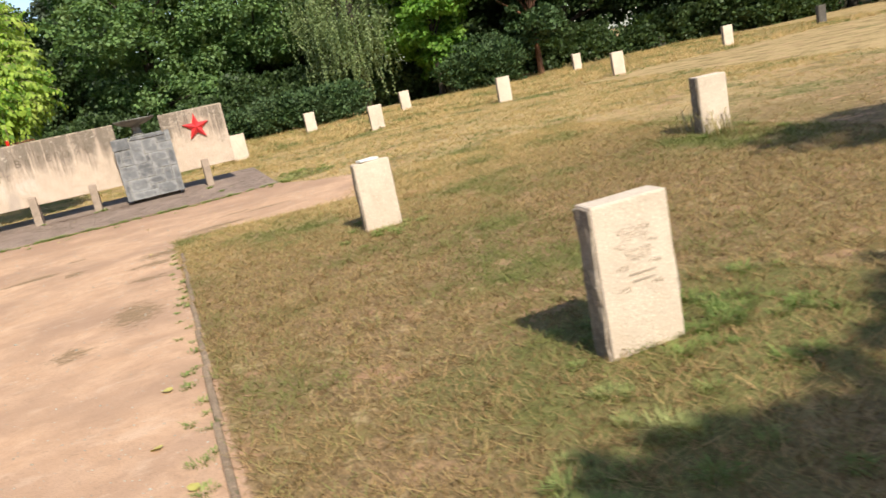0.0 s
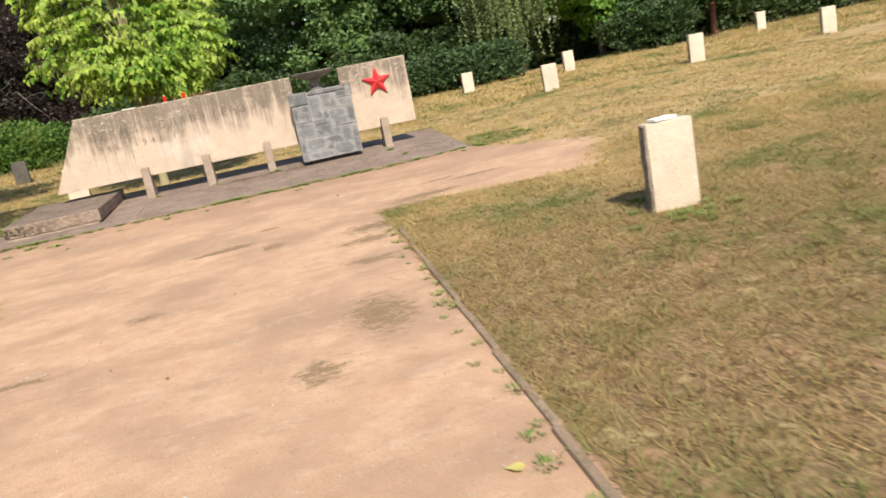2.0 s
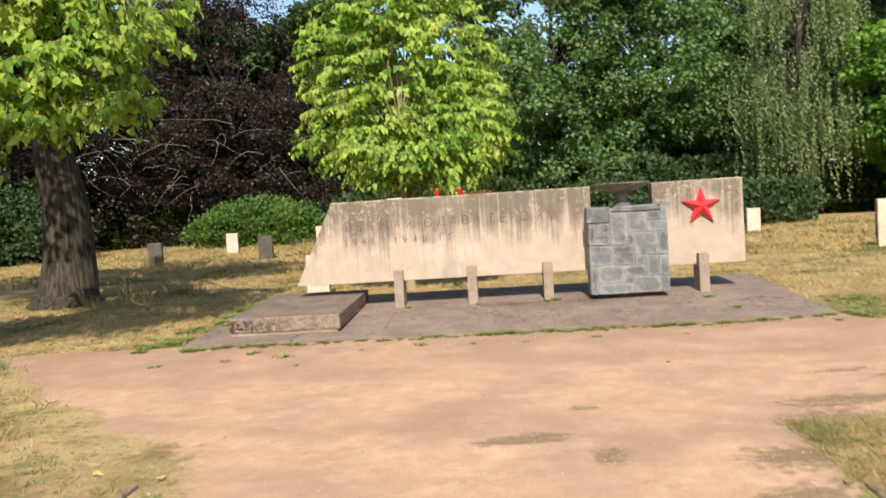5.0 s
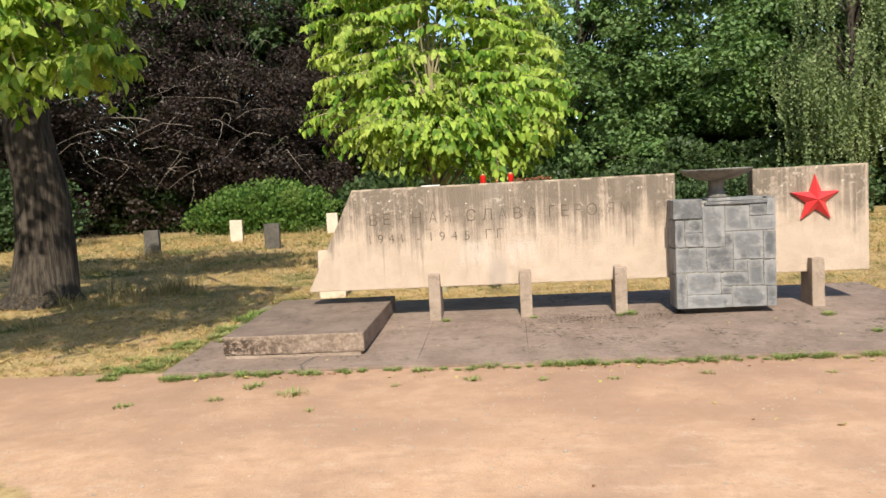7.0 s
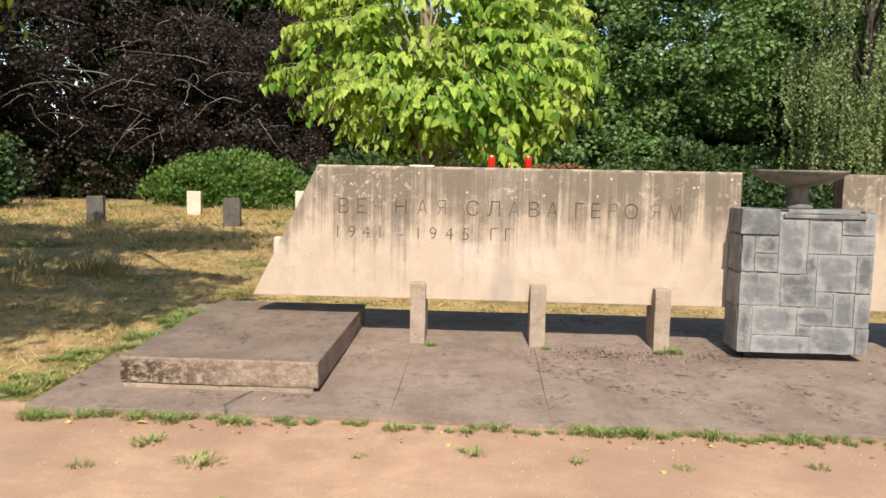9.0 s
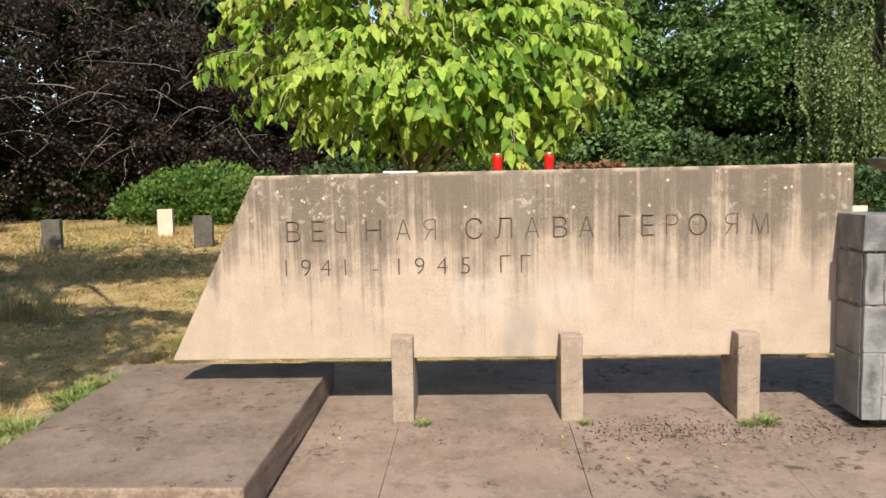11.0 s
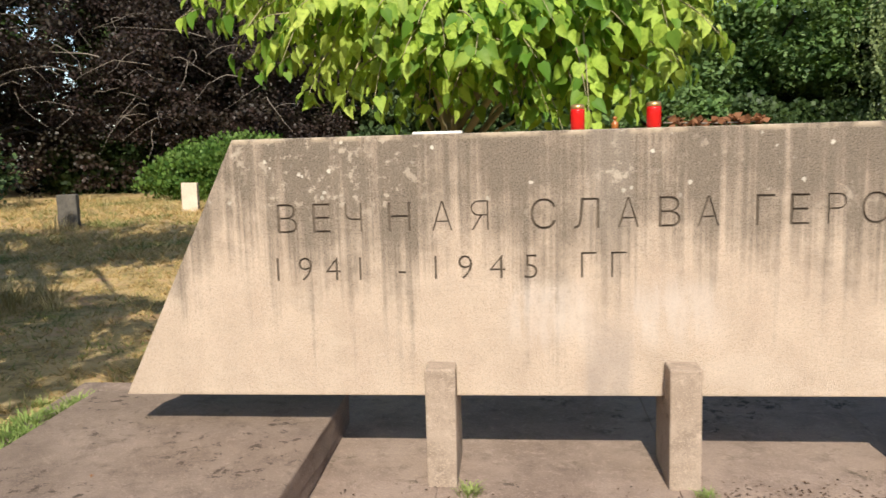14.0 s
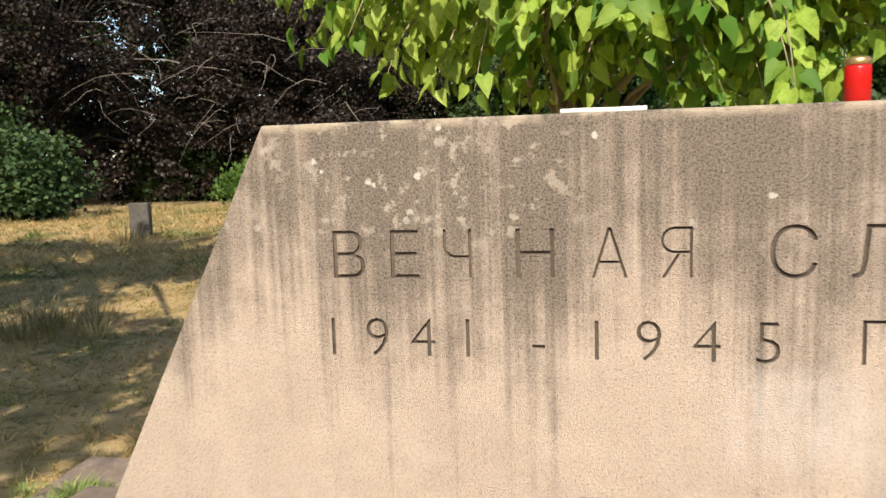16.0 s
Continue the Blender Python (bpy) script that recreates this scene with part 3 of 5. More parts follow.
def bush(name, label, x, y, rx, ry, h, mat, count, per, size, seed, up=0.6, spread=0.16):
    rng = np.random.default_rng(seed)
    thing = tagged(new(name), label, "bush")
    thing.location = (x, y, gz(x, y))
    lobes = [(x, y, h * 0.45, rx * 0.8, ry * 0.8, h * 0.5)]
    for k in range(7):
        a = rng.uniform(0, 6.28)
        lobes.append((x + rx * 0.65 * math.cos(a), y + ry * 0.65 * math.sin(a), h * rng.uniform(0.25, 0.62), rx * 0.4, ry * 0.4, h * rng.uniform(0.25, 0.42)))
    centre, pts, out = clumps(rng, lobes, count, spread, per)
    keep = pts[:, 2] > gz(x, y)
    pts, out = pts[keep], out[keep]
    n = len(pts)
    tips = rng.normal(size=(n, 3)) * 0.5 + out * 0.7 + np.array([0, 0, up])
    ups = rng.normal(size=(n, 3)) * 0.6 + np.array([0, 0, 0.7])
    v, f = leaves(rng, pts, size * rng.uniform(0.6, 1.3, n), tips, ups)
    v = v - np.array([x, y, gz(x, y)])
    link("foliage", fast_mesh("foliage", v, f, mat), thing)
    paths = []
    for k in rng.permutation(len(centre))[:18]:
        e = Vector(centre[k]) - Vector((x, y, gz(x, y)))
        if e.z > 0.1:
            b0 = Vector((e.x * 0.25, e.y * 0.25, -0.03))
            paths.append([(b0, 0.03), (b0.lerp(e, 0.5) + Vector((0, 0, 0.08)), 0.018), (e, 0.006)])
    for path in paths:
        v, f = tubes([path], 5)
        link("stem", fast_mesh("stem", v, f, M["bark_dark"], True), thing)
    return thing


# ---- ground ----
def spaced(parts):
    out = []
    for a, b2, step in parts:
        n = max(1, round((b2 - a) / step))
        out += [a + (b2 - a) * k / n for k in range(n)]
    return np.array(out + [parts[-1][1]])


gx = spaced([(-900, -100, 100), (-100, -30, 10), (-30, -9, 0.6), (-9, 5, 0.12), (5, 30, 0.6), (30, 100, 10), (100, 900, 100)])
gy = spaced([(-900, -100, 100), (-100, -10, 8), (-10, 1, 0.6), (1, 20, 0.12), (20, 45, 0.6), (45, 105, 10), (105, 905, 100)])
X, Y = np.meshgrid(gx, gy)
Z = ground_z(X, Y)
nx, ny = len(gx), len(gy)
idx = np.arange(nx * ny).reshape(ny, nx)
quads = np.stack([idx[:-1, :-1], idx[:-1, 1:], idx[1:, 1:], idx[1:, :-1]], -1).reshape(-1, 4)
me = fast_mesh("ground", np.stack([X, Y, Z], -1).reshape(-1, 3), quads, M["ground"], True)
worn = dirt_mask(X, Y)
# trodden dead weeds on the bare path, and thin grass at its corner
litter = np.zeros_like(X)
for px, py, rx, ry in [(-0.25, 8.2, 0.32, 0.45), (-0.75, 7.35, 0.2, 0.18), (-2.06, 9.58, 0.2, 0.12), (-1.36, 11.79, 0.25, 0.1), (-1.07, 12.46, 0.2, 0.1), (-1.75, 11.7, 0.25, 0.08), (-1.0, 11.35, 0.18, 0.16),
                       (-0.1, 9.75, 0.35, 0.12), (-0.05, 10.6, 0.4, 0.14), (0.1, 11.2, 0.5, 0.2), (-2.8, 8.6, 0.5, 0.08), (0.9, 12.4, 0.7, 0.12), (1.7, 13.0, 0.5, 0.1), (1.2, 13.3, 0.5, 0.08), (-3.0, 8.0, 0.35, 0.06), (0.6, 11.9, 0.5, 0.2)]:
    litter = litter + 0.75 * np.exp(-((X - px) / (rx * 1.15)) ** 2 - ((Y - py) / (ry * 1.6)) ** 2)
for px, py, rx, ry in [(-4.6, 11.6, 0.6, 0.5), (-5.6, 12.7, 0.6, 0.4), (-3.9, 10.6, 0.5, 0.9), (-4.3, 9.6, 0.4, 0.8)]:
    worn = worn - 0.7 * np.exp(-((X - px) / rx) ** 2 - ((Y - py) / (ry * 1.35)) ** 2)
lush = np.zeros_like(X)
for px, py, r in [(2.3, 3.9, 0.7), (2.5, 8.8, 0.9), (6.5, 8.5, 1.0), (2.75, 15.9, 0.7), (2.9, 16.8, 0.7), (-5.95, 16.6, 0.5), (-5.9, 17.4, 0.45), (-6.1, 16.1, 0.5), (1.6, 3.0, 0.7), (1.4, 4.3, 0.6), (3.2, 3.6, 0.8), (0.9, 6.8, 0.35), (1.3, 9.6, 0.5), (11, 23.5, 1.2), (7, 24.5, 1.0), (2.8, 4.4, 0.6)]:
    lush = lush + 0.6 * np.exp(-((X - px) ** 2 + (Y - py) ** 2) / r ** 2)
for key, val in (("dirt", worn), ("green", lush), ("litter", litter)):
    me.attributes.new(key, "FLOAT", "POINT").data.foreach_set("value", val.ravel().astype(np.float32))
tagged(link("ground", me), "dry summer lawn crossed by a sandy footpath", "ground", kind="structure")

# paving slab under the memorial, poured in panels with open joints
JOINTS = [-5.72, -4.31, -3.20, -2.11, -1.01, 0.64, 2.36]
slab = tagged(new("pavement"), "worn brown-grey concrete paving slab under the memorial", "pavement", kind="structure")


def slab_z(y):
    return 0.135 + (y - 15.93) * 0.043


for k, (a, b2) in enumerate(zip(JOINTS, JOINTS[1:])):
    bm = block((a + 0.0004, 15.93 + 0.008 * (k % 2), -0.05), (b2 - 0.0004, 19.25, 0.13 - 0.002 * (k % 3)), 0.004, 12, 0.003, k)
    for v in bm.verts:
        if v.co.z > 0.05:
            v.co.z += slab_z(v.co.y) - 0.13
    part("paving_panel", bm, M["slab"], slab)

bm = bmesh.new()
rnd = random.Random(3)
last = None
for k in range(13):
    y = 15.92 + k * 0.04
    mid0, half = -4.30 - 0.05 * math.sin(k * 0.35) + rnd.uniform(-0.012, 0.012), rnd.uniform(0.006, 0.018)
    pair = [bm.verts.new((mid0 + e * half, y, slab_z(y) + 0.004)) for e in (-1, 1)]
    if last:
        bm.faces.new((last[0], last[1], pair[1], pair[0]))
    last = pair
part("crack", bm, M["dark_base"], slab, "dark crumbling crack filled with soil")

# strips of concrete edging along the path
edging = tagged(new("kerb"), "thin weathered concrete edging strip along the path", "edging", kind="structure")
for k in range(14):
    y0 = -3.0 + k
    xa = 0.10 + 0.0165 * y0
    if y0 > 10.5:
        break
    part("edging_stone", block((xa, y0 + 0.006, 0.0), (xa + 0.045, min(y0 + 0.994, 10.75), 0.120 + 0.004 * ((k * 7) % 3)), 0.018, 1, 0.004, k), M["edging"], edging)
for k in range(10):
    y0 = 1.1 + k
    xa = -4.62 + 0.066 * y0
    part("edging_stone", block((xa - 0.06, y0 + 0.006, 0.0), (xa - 0.008, y0 + 0.994, 0.124), 0.016, 1, 0.004, k + 20), M["edging"], edging)


# ---- memorial ----
def letter_cutter(chars, depth):
    """One mesh of upright letters, each at its own x, height and base."""
    vs, fs = [], []
    for ch, x0, zb, cap in chars:
        cu = bpy.data.curves.new("letter", "FONT")
        cu.body, cu.size, cu.resolution_u = ch, cap / 0.728, 3
        cu.extrude = depth
        cu.offset = -0.0028
        ob = bpy.data.objects.new("letter", cu)
        scene.collection.objects.link(ob)
        bpy.context.view_layer.update()
        me2 = bpy.data.meshes.new_from_object(ob.evaluated_get(bpy.context.evaluated_depsgraph_get()))
        co = np.array([v.co for v in me2.vertices])
        base = len(vs)
        left = co[:, 0].min()
        vs += [(p0[0] - left + x0, -p0[2], p0[1] + zb) for p0 in co]
        fs += [tuple(base + i for i in pl.vertices) for pl in me2.polygons]
        bpy.data.objects.remove(ob)
        bpy.data.curves.remove(cu)
    me3 = bpy.data.meshes.new("letters")
    me3.from_pydata(vs, [], fs)
    bm = bmesh.new()
    bm.from_mesh(me3)
    bmesh.ops.remove_doubles(bm, verts=bm.verts[:], dist=1e-5)
    bmesh.ops.recalc_face_normals(bm, faces=bm.faces[:])
    return bm


LINE_1 = [("В", -3.935), ("Е", -3.765), ("Ч", -3.615), ("Н", -3.41), ("А", -3.21), ("Я", -3.03), ("С", -2.755), ("Л", -2.56), ("А", -2.37), ("В", -2.185), ("А", -2.02),
          ("Г", -1.765), ("Е", -1.62), ("Р", -1.465), ("О", -1.32), ("Я", -1.09), ("М", -0.925)]
LINE_2 = [("1", -3.95), ("9", -3.845), ("4", -3.715), ("1", -3.555), ("-", -3.37), ("1", -3.20), ("9", -3.09), ("4", -2.945), ("5", -2.785), ("Г", -2.53), ("Г", -2.395)]
wall = tagged(new("memorial_wall"), "rain-streaked beige stone memorial wall with engraved Cyrillic lettering", "monument")
bm = prism([(-4.745, 0.605), (-0.285, 0.605), (-0.285, 1.832), (-4.135, 1.832)], 18.0, 18.2, 0.008)
wall_slab = part("wall_slab", bm, M["cast_stone"], wall)
ARC = [math.radians(a) for a in range(90, -91, -20)] + [-math.pi / 2]
BOWL = [(0.03, 1)] + [(0.34 + 0.27 * math.cos(a), 0.73 + 0.27 * math.sin(a)) for a in ARC] + [(0.03, 0.46), (0.03, 0.55)] + [(0.34 + 0.18 * math.cos(a), 0.73 + 0.18 * math.sin(a)) for a in ARC[::-1]] + [(0.03, 0.91)]
STROKES = {
    "Ч": [[(0, 1), (0, 0.64), (0.03, 0.52), (0.10, 0.44), (0.22, 0.40), (0.50, 0.40), (0.50, 0), (0.60, 0), (0.60, 1), (0.50, 1), (0.50, 0.49), (0.24, 0.49), (0.16, 0.52), (0.11, 0.58), (0.10, 0.66), (0.10, 1)]],
    "А": [[(0, 0), (0.10, 0), (0.41, 1), (0.31, 1)], [(0.31, 1), (0.41, 1), (0.72, 0), (0.62, 0)], [(0.13, 0.28), (0.59, 0.28), (0.56, 0.37), (0.16, 0.37)]],
    "М": [[(0, 0), (0.09, 0), (0.16, 1), (0.07, 1)], [(0.07, 1), (0.17, 1), (0.46, 0), (0.38, 0)], [(0.38, 0), (0.46, 0), (0.76, 1), (0.66, 1)], [(0.67, 1), (0.76, 1), (0.84, 0), (0.75, 0)]],
    "Р": [[(0, 0), (0.095, 0), (0.095, 1), (0, 1)], BOWL],
    "Я": [[(0.52, 0), (0.615, 0), (0.615, 1), (0.52, 1)], [(0.615 - u, w) for u, w in BOWL], [(0, 0), (0.11, 0), (0.42, 0.5), (0.31, 0.5)]],
}


def thinner(outline, d):
    """The same outline drawn in by d along every edge."""
    pts = [Vector(q) for q in outline]
    pts = [q for k, q in enumerate(pts) if (q - pts[k - 1]).length > 1e-6]
    n = len(pts)
    turn = 1 if sum(pts[k - 1].cross(pts[k]) for k in range(n)) > 0 else -1
    out = []
    for k in range(n):
        e0, e1 = (pts[k] - pts[k - 1]).normalized(), (pts[(k + 1) % n] - pts[k]).normalized()
        n0, n1 = Vector((-e0.y, e0.x)) * turn, Vector((-e1.y, e1.x)) * turn
        out.append(tuple(pts[k] + (n0 + n1) * (d / max(0.25, 1 + n0.dot(n1)))))
    return out


cut_all = bmesh.new()
for ch, x0, zb, cap in [(ch, x0, 1.388, 0.142) for ch, x0 in LINE_1] + [(ch, x0, 1.162, 0.122) for ch, x0 in LINE_2]:
    if ch in STROKES:
        pieces = [prism([(x0 + u * cap, zb + w * cap) for u, w in thinner(outline, 0.021)], -0.009 - 0.0002 * k, 0.009 + 0.0002 * k, 0) for k, outline in enumerate(STROKES[ch])]
    else:
        pieces = [letter_cutter([(ch, x0, zb, cap)], 0.009)]
    for cut in pieces:
        piece = bpy.data.meshes.new("letter")
        cut.to_mesh(piece)
        cut.free()
        cut_all.from_mesh(piece)
for v in cut_all.verts:
    v.co.y += 18.0
cut_me = bpy.data.meshes.new("letters")
cut_all.to_mesh(cut_me)
cut_all.free()
cut_me.materials.append(M["groove"])
cutter = new("letters", cut_me)
mod = wall_slab.modifiers.new("engraving", "BOOLEAN")
mod.operation, mod.solver, mod.object = "DIFFERENCE", "EXACT", cutter
mod.use_self, mod.material_mode = True, "TRANSFER"
bpy.context.view_layer.update()
carved = bpy.data.meshes.new_from_object(wall_slab.evaluated_get(bpy.context.evaluated_depsgraph_get()))
wall_slab.modifiers.clear()
wall_slab.data = carved
bpy.data.objects.remove(cutter)

star_wall = tagged(new("memorial_wall"), "plain pinkish stone memorial panel carrying a red star", "monument")
part("wall_slab", prism([(0.60, 0.605), (1.895, 0.605), (1.895, 1.832), (0.60, 1.832)], 18.0, 18.2, 0.008), M["cast_stone"], star_wall)
bm = bmesh.new()
SX, SZ = 1.29, 1.445
ring = []
for k in range(10):
    r = 0.285 if k % 2 == 0 else 0.112
    a = math.pi / 2 + k * math.pi / 5
    ring.append((SX + r * math.cos(a), SZ + r * math.sin(a)))
front = [bm.verts.new((x, 17.965, zz)) for x, zz in ring]
back = [bm.verts.new((x, 17.998, zz)) for x, zz in ring]
peak = bm.verts.new((SX, 17.885, SZ))
for k in range(10):
    bm.faces.new((front[k], front[(k + 1) % 10], peak))
    bm.faces.new((back[k], back[(k + 1) % 10], front[(k + 1) % 10], front[k]))
bm.faces.new(back)
bmesh.ops.recalc_face_normals(bm, faces=bm.faces[:])
part("star", bm, M["red"], star_wall, "raised faceted red painted star")


def support(x, seed):
    """An L-shaped post: a lip before the wall, a foot under it."""
    thing = tagged(new("support_post"), "rough square concrete post holding up the memorial wall", "post", "posts under the memorial wall")
    thing.location = (x, 17.86, slab_z(17.86) - 0.01)
    h = 0.772 - thing.location.z
    part("post", block((-0.07, 0.0, 0.0), (0.07, 0.136, h), 0.009, 2, 0.0045, seed), M["post"], thing)
    part("foot", block((-0.068, 0.13, 0.0), (0.068, 0.36, 0.598 - thing.location.z), 0.006, 1, 0.003, seed + 5), M["post"], thing)


for k, x in enumerate((-3.177, -2.084, -0.968, 0.15, 1.27)):
    support(x, k)

# stone-clad pedestal
CX0, CX1, CY, CZ0, CZ1 = -0.375, 0.725, 17.63, 0.285, 1.52
ped = tagged(new("pedestal"), "square pedestal clad in grey slate pieces with mortar joints", "pedestal")
part("base", block((CX0 + 0.1, CY + 0.12, slab_z(17.8) - 0.02), (CX1 - 0.08, 17.85, CZ0 + 0.01), 0.01), M["dark_base"], ped)
part("core", block((CX0 + 0.004, CY + 0.004, CZ0), (CX1 - 0.004, 17.992, CZ1 - 0.02), 0.006), M["joint"], ped)
FACING = [(0, 0, .27, .17), (.10, .19, .27, .30), (0, .19, .09, .43), (.10, .31, .27, .43), (.28, .065, .49, .44), (.50, .075, .74, .30), (.75, .065, .91, .165), (.92, .02, 1, .165),
          (.75, .175, 1, .30), (.50, .31, .57, .45), (.58, .31, .87, .56), (.88, .31, 1, .565), (0, .445, .30, .665), (.31, .45, .57, .67), (.58, .57, .71, .675), (.72, .575, .87, .805),
          (.88, .58, 1, .81), (0, .675, .095, 1), (.105, .68, .44, .875), (.45, .685, .71, .80), (.45, .812, .55, .875), (.105, .885, .55, 1), (.56, .815, .90, 1), (.91, .82, 1, 1)]
W, H = CX1 - CX0, CZ1 - CZ0
rnd = random.Random(5)
for k, (u0, v0, u1, v1) in enumerate(FACING):
    proud, over = (0.014, 0.02) if k == 0 else (rnd.uniform(0.0, 0.008), 0.0)
    x0, x1, z0, z1 = CX0 + u0 * W - 0.002 - over, CX0 + u1 * W + 0.002, CZ1 - v1 * H - 0.002, CZ1 - v0 * H + 0.002
    bm = block((x0, CY - proud, z0), (x1, CY + 0.03, z1), 0.005, 3, 0.006, k)
    rim = bm.verts.layers.float.new("rim")
    for v in bm.verts:
        inset = min(v.co.x - x0, x1 - v.co.x, v.co.z - z0, z1 - v.co.z)
        v[rim] = 0.0 if k == 0 else 1.0 - min(1.0, max(0.0, inset / 0.09))
    part("facing_stone", bm, M["slate"], ped)
for k, (v0, v1) in enumerate([(0, .17), (.18, .44), (.45, .68), (.69, 1)]):
    for side in (0, 1):
        xa = CX0 - 0.008 if side == 0 else CX1 - 0.020
        part("facing_stone", block((xa, CY + 0.034, CZ1 - v1 * H + 0.004), (xa + 0.028, 17.99, CZ1 - v0 * H - 0.004), 0.006, 1, 0.004, k + 30), M["slate"], ped)
part("cap_stone", block((CX0 + 0.30 * W, CY - 0.025, CZ1 - 0.07), (CX0 + 0.92 * W, 17.99, CZ1 - 0.035), 0.006, 2, 0.005, 3), M["slate"], ped)
part("cap_stone", block((CX0 + 0.33 * W, CY - 0.012, CZ1 - 0.032), (CX0 + 0.88 * W, 17.98, CZ1 + 0.005), 0.008, 2, 0.006, 4), M["slate"], ped)
part("cap_stone", block((CX0 - 0.006, CY + 0.03, CZ1 - 0.03), (CX0 + 0.29 * W, 17.99, CZ1 + 0.002), 0.006, 2, 0.004, 6), M["slate"], ped)
part("cap_stone", block((CX0 + 0.925 * W, CY + 0.03, CZ1 - 0.03), (CX1 + 0.004, 17.99, CZ1 - 0.004), 0.006, 2, 0.004, 7), M["slate"], ped)

bowl = tagged(new("fire_bowl"), "wide shallow dark metal fire bowl on a short stem", "bowl")
bowl.location = (0.14, 17.83, CZ1)
part("stem", turned([(0.13, 0.0), (0.125, 0.03), (0.10, 0.05), (0.085, 0.12), (0.09, 0.19), (0.14, 0.215)], 28), M["bowl"], bowl, smooth=True)
part("dish", turned([(0.10, 0.20), (0.22, 0.225), (0.33, 0.27), (0.395, 0.318), (0.402, 0.335), (0.385, 0.338), (0.30, 0.30), (0.15, 0.265), (0.01, 0.26)], 56), M["bowl"], bowl, smooth=True)

# raised slab lying on the paving
plinth = tagged(new("stone_slab"), "low raised concrete slab with chipped mossy edge", "slab")
bm = block((-5.26, 16.38, 0.0), (-3.77, 18.60, 0.20), 0.014, 9, 0.006, 3)
for v in bm.verts:
    v.co.z += 0.188 + (v.co.y - 16.4) * 0.022
upper = part("upper_slab", bm, M["plinth"], plinth)
upper.data.materials.append(M["plinth_front"])
for face in upper.data.polygons:
    if face.normal.y < -0.6:
        face.material_index = 1
bm = block((-5.235, 16.385, 0.0), (-3.81, 18.55, 0.034), 0.004, 6, 0.008, 8)
for v in bm.verts:
    v.co.z += slab_z(v.co.y) - 0.006
part("bedding", bm, M["post"], plinth)

# things left on top of the wall
TOP = 1.832


def candle(x, y):
    thing = tagged(new("grave_candle"), "red plastic grave candle with a brass lid", "candle", "candles on the wall")
    thing.location = (x, y, TOP)
    part("cup", turned([(0.028, 0.0), (0.032, 0.004), (0.032, 0.085), (0.030, 0.094)], 24), M["candle"], thing, smooth=True)
    part("lid", turned([(0.0315, 0.094), (0.0325, 0.097), (0.0325, 0.108), (0.026, 0.114), (0.008, 0.117)], 24), M["brass"], thing, "brass foil lid", True)


candle(-2.535, 18.085)
candle(-2.20, 18.06)
ob = part("small_bottle", turned([(0.014, 0.0), (0.016, 0.004), (0.016, 0.026), (0.007, 0.034), (0.007, 0.042), (0.011, 0.045), (0.011, 0.052), (0.004, 0.056)], 16), M["amber"], smooth=True)
ob.location = (-2.37, 18.07, TOP)
tagged(ob, "tiny amber glass bottle on the wall top", "bottle")
ob = part("white_tile", block((-3.285, 18.01, TOP), (-3.06, 18.07, TOP + 0.012), 0.003, 2, 0.002), M["white"])
tagged(ob, "narrow white tile strip lying on the wall", "tile")
rng = np.random.default_rng(12)
n = 90
pts = np.stack([rng.uniform(-2.12, -1.72, n), 18.06 + rng.normal(size=n) * 0.02, TOP + 0.012 + np.abs(rng.normal(size=n)) * 0.012], -1)
v, f = leaves(rng, pts, rng.uniform(0.02, 0.05, n), rng.normal(size=(n, 3)) * (1, 0.4, 0.25), rng.normal(size=(n, 3)) + (0, 0, 0.6))
spray = tagged(new("dried_spray"), "withered brown spray of leaves on the wall", "spray")
link("dry_leaves", fast_mesh("dry_leaves", v, f, M["dead_leaf"]), spray)
v, f = tubes([[((-2.16, 18.05, TOP + 0.02), 0.003), ((-1.95, 18.06, TOP + 0.012), 0.004), ((-1.72, 18.06, TOP + 0.014), 0.002)]], 6)
link("stalk", fast_mesh("stalk", v, f, M["twig"], True), spray)


# ---- gravestones ----
def headstone(x, y, turn=0.0, w=0.41, h=0.76, d=0.14, seed=0, grey=False, lean=0.0):
    """An upright block with a smooth face and split sides."""
    # grey picks the stone with shade mixed into its colour
    label = "weathered stone grave marker, coloured dark for the shade it stands in" if grey else "pale limestone grave marker standing in dry grass"
    thing = tagged(new("gravestone"), label, "gravestone", "gravestones on the lawn")
    thing.matrix_basis = pose(x, y, gz(x, y) - 0.04, 0, lean, turn)
    part("slab", block((-w / 2, 0, 0), (w / 2, d, h + 0.04), 0.012, 3, 0.0035, seed), M["shaded_stone" if grey else "headstone"], thing)
    for sx in (-1, 1):
        bm = block((sx * w / 2 - 0.016, 0.014, 0.02), (sx * w / 2 + 0.005, d - 0.012, h + 0.028), 0.004, 7, 0.014, seed + sx)
        part("split_side", bm, M["shaded_stone" if grey else "broken"], thing)
    return thing


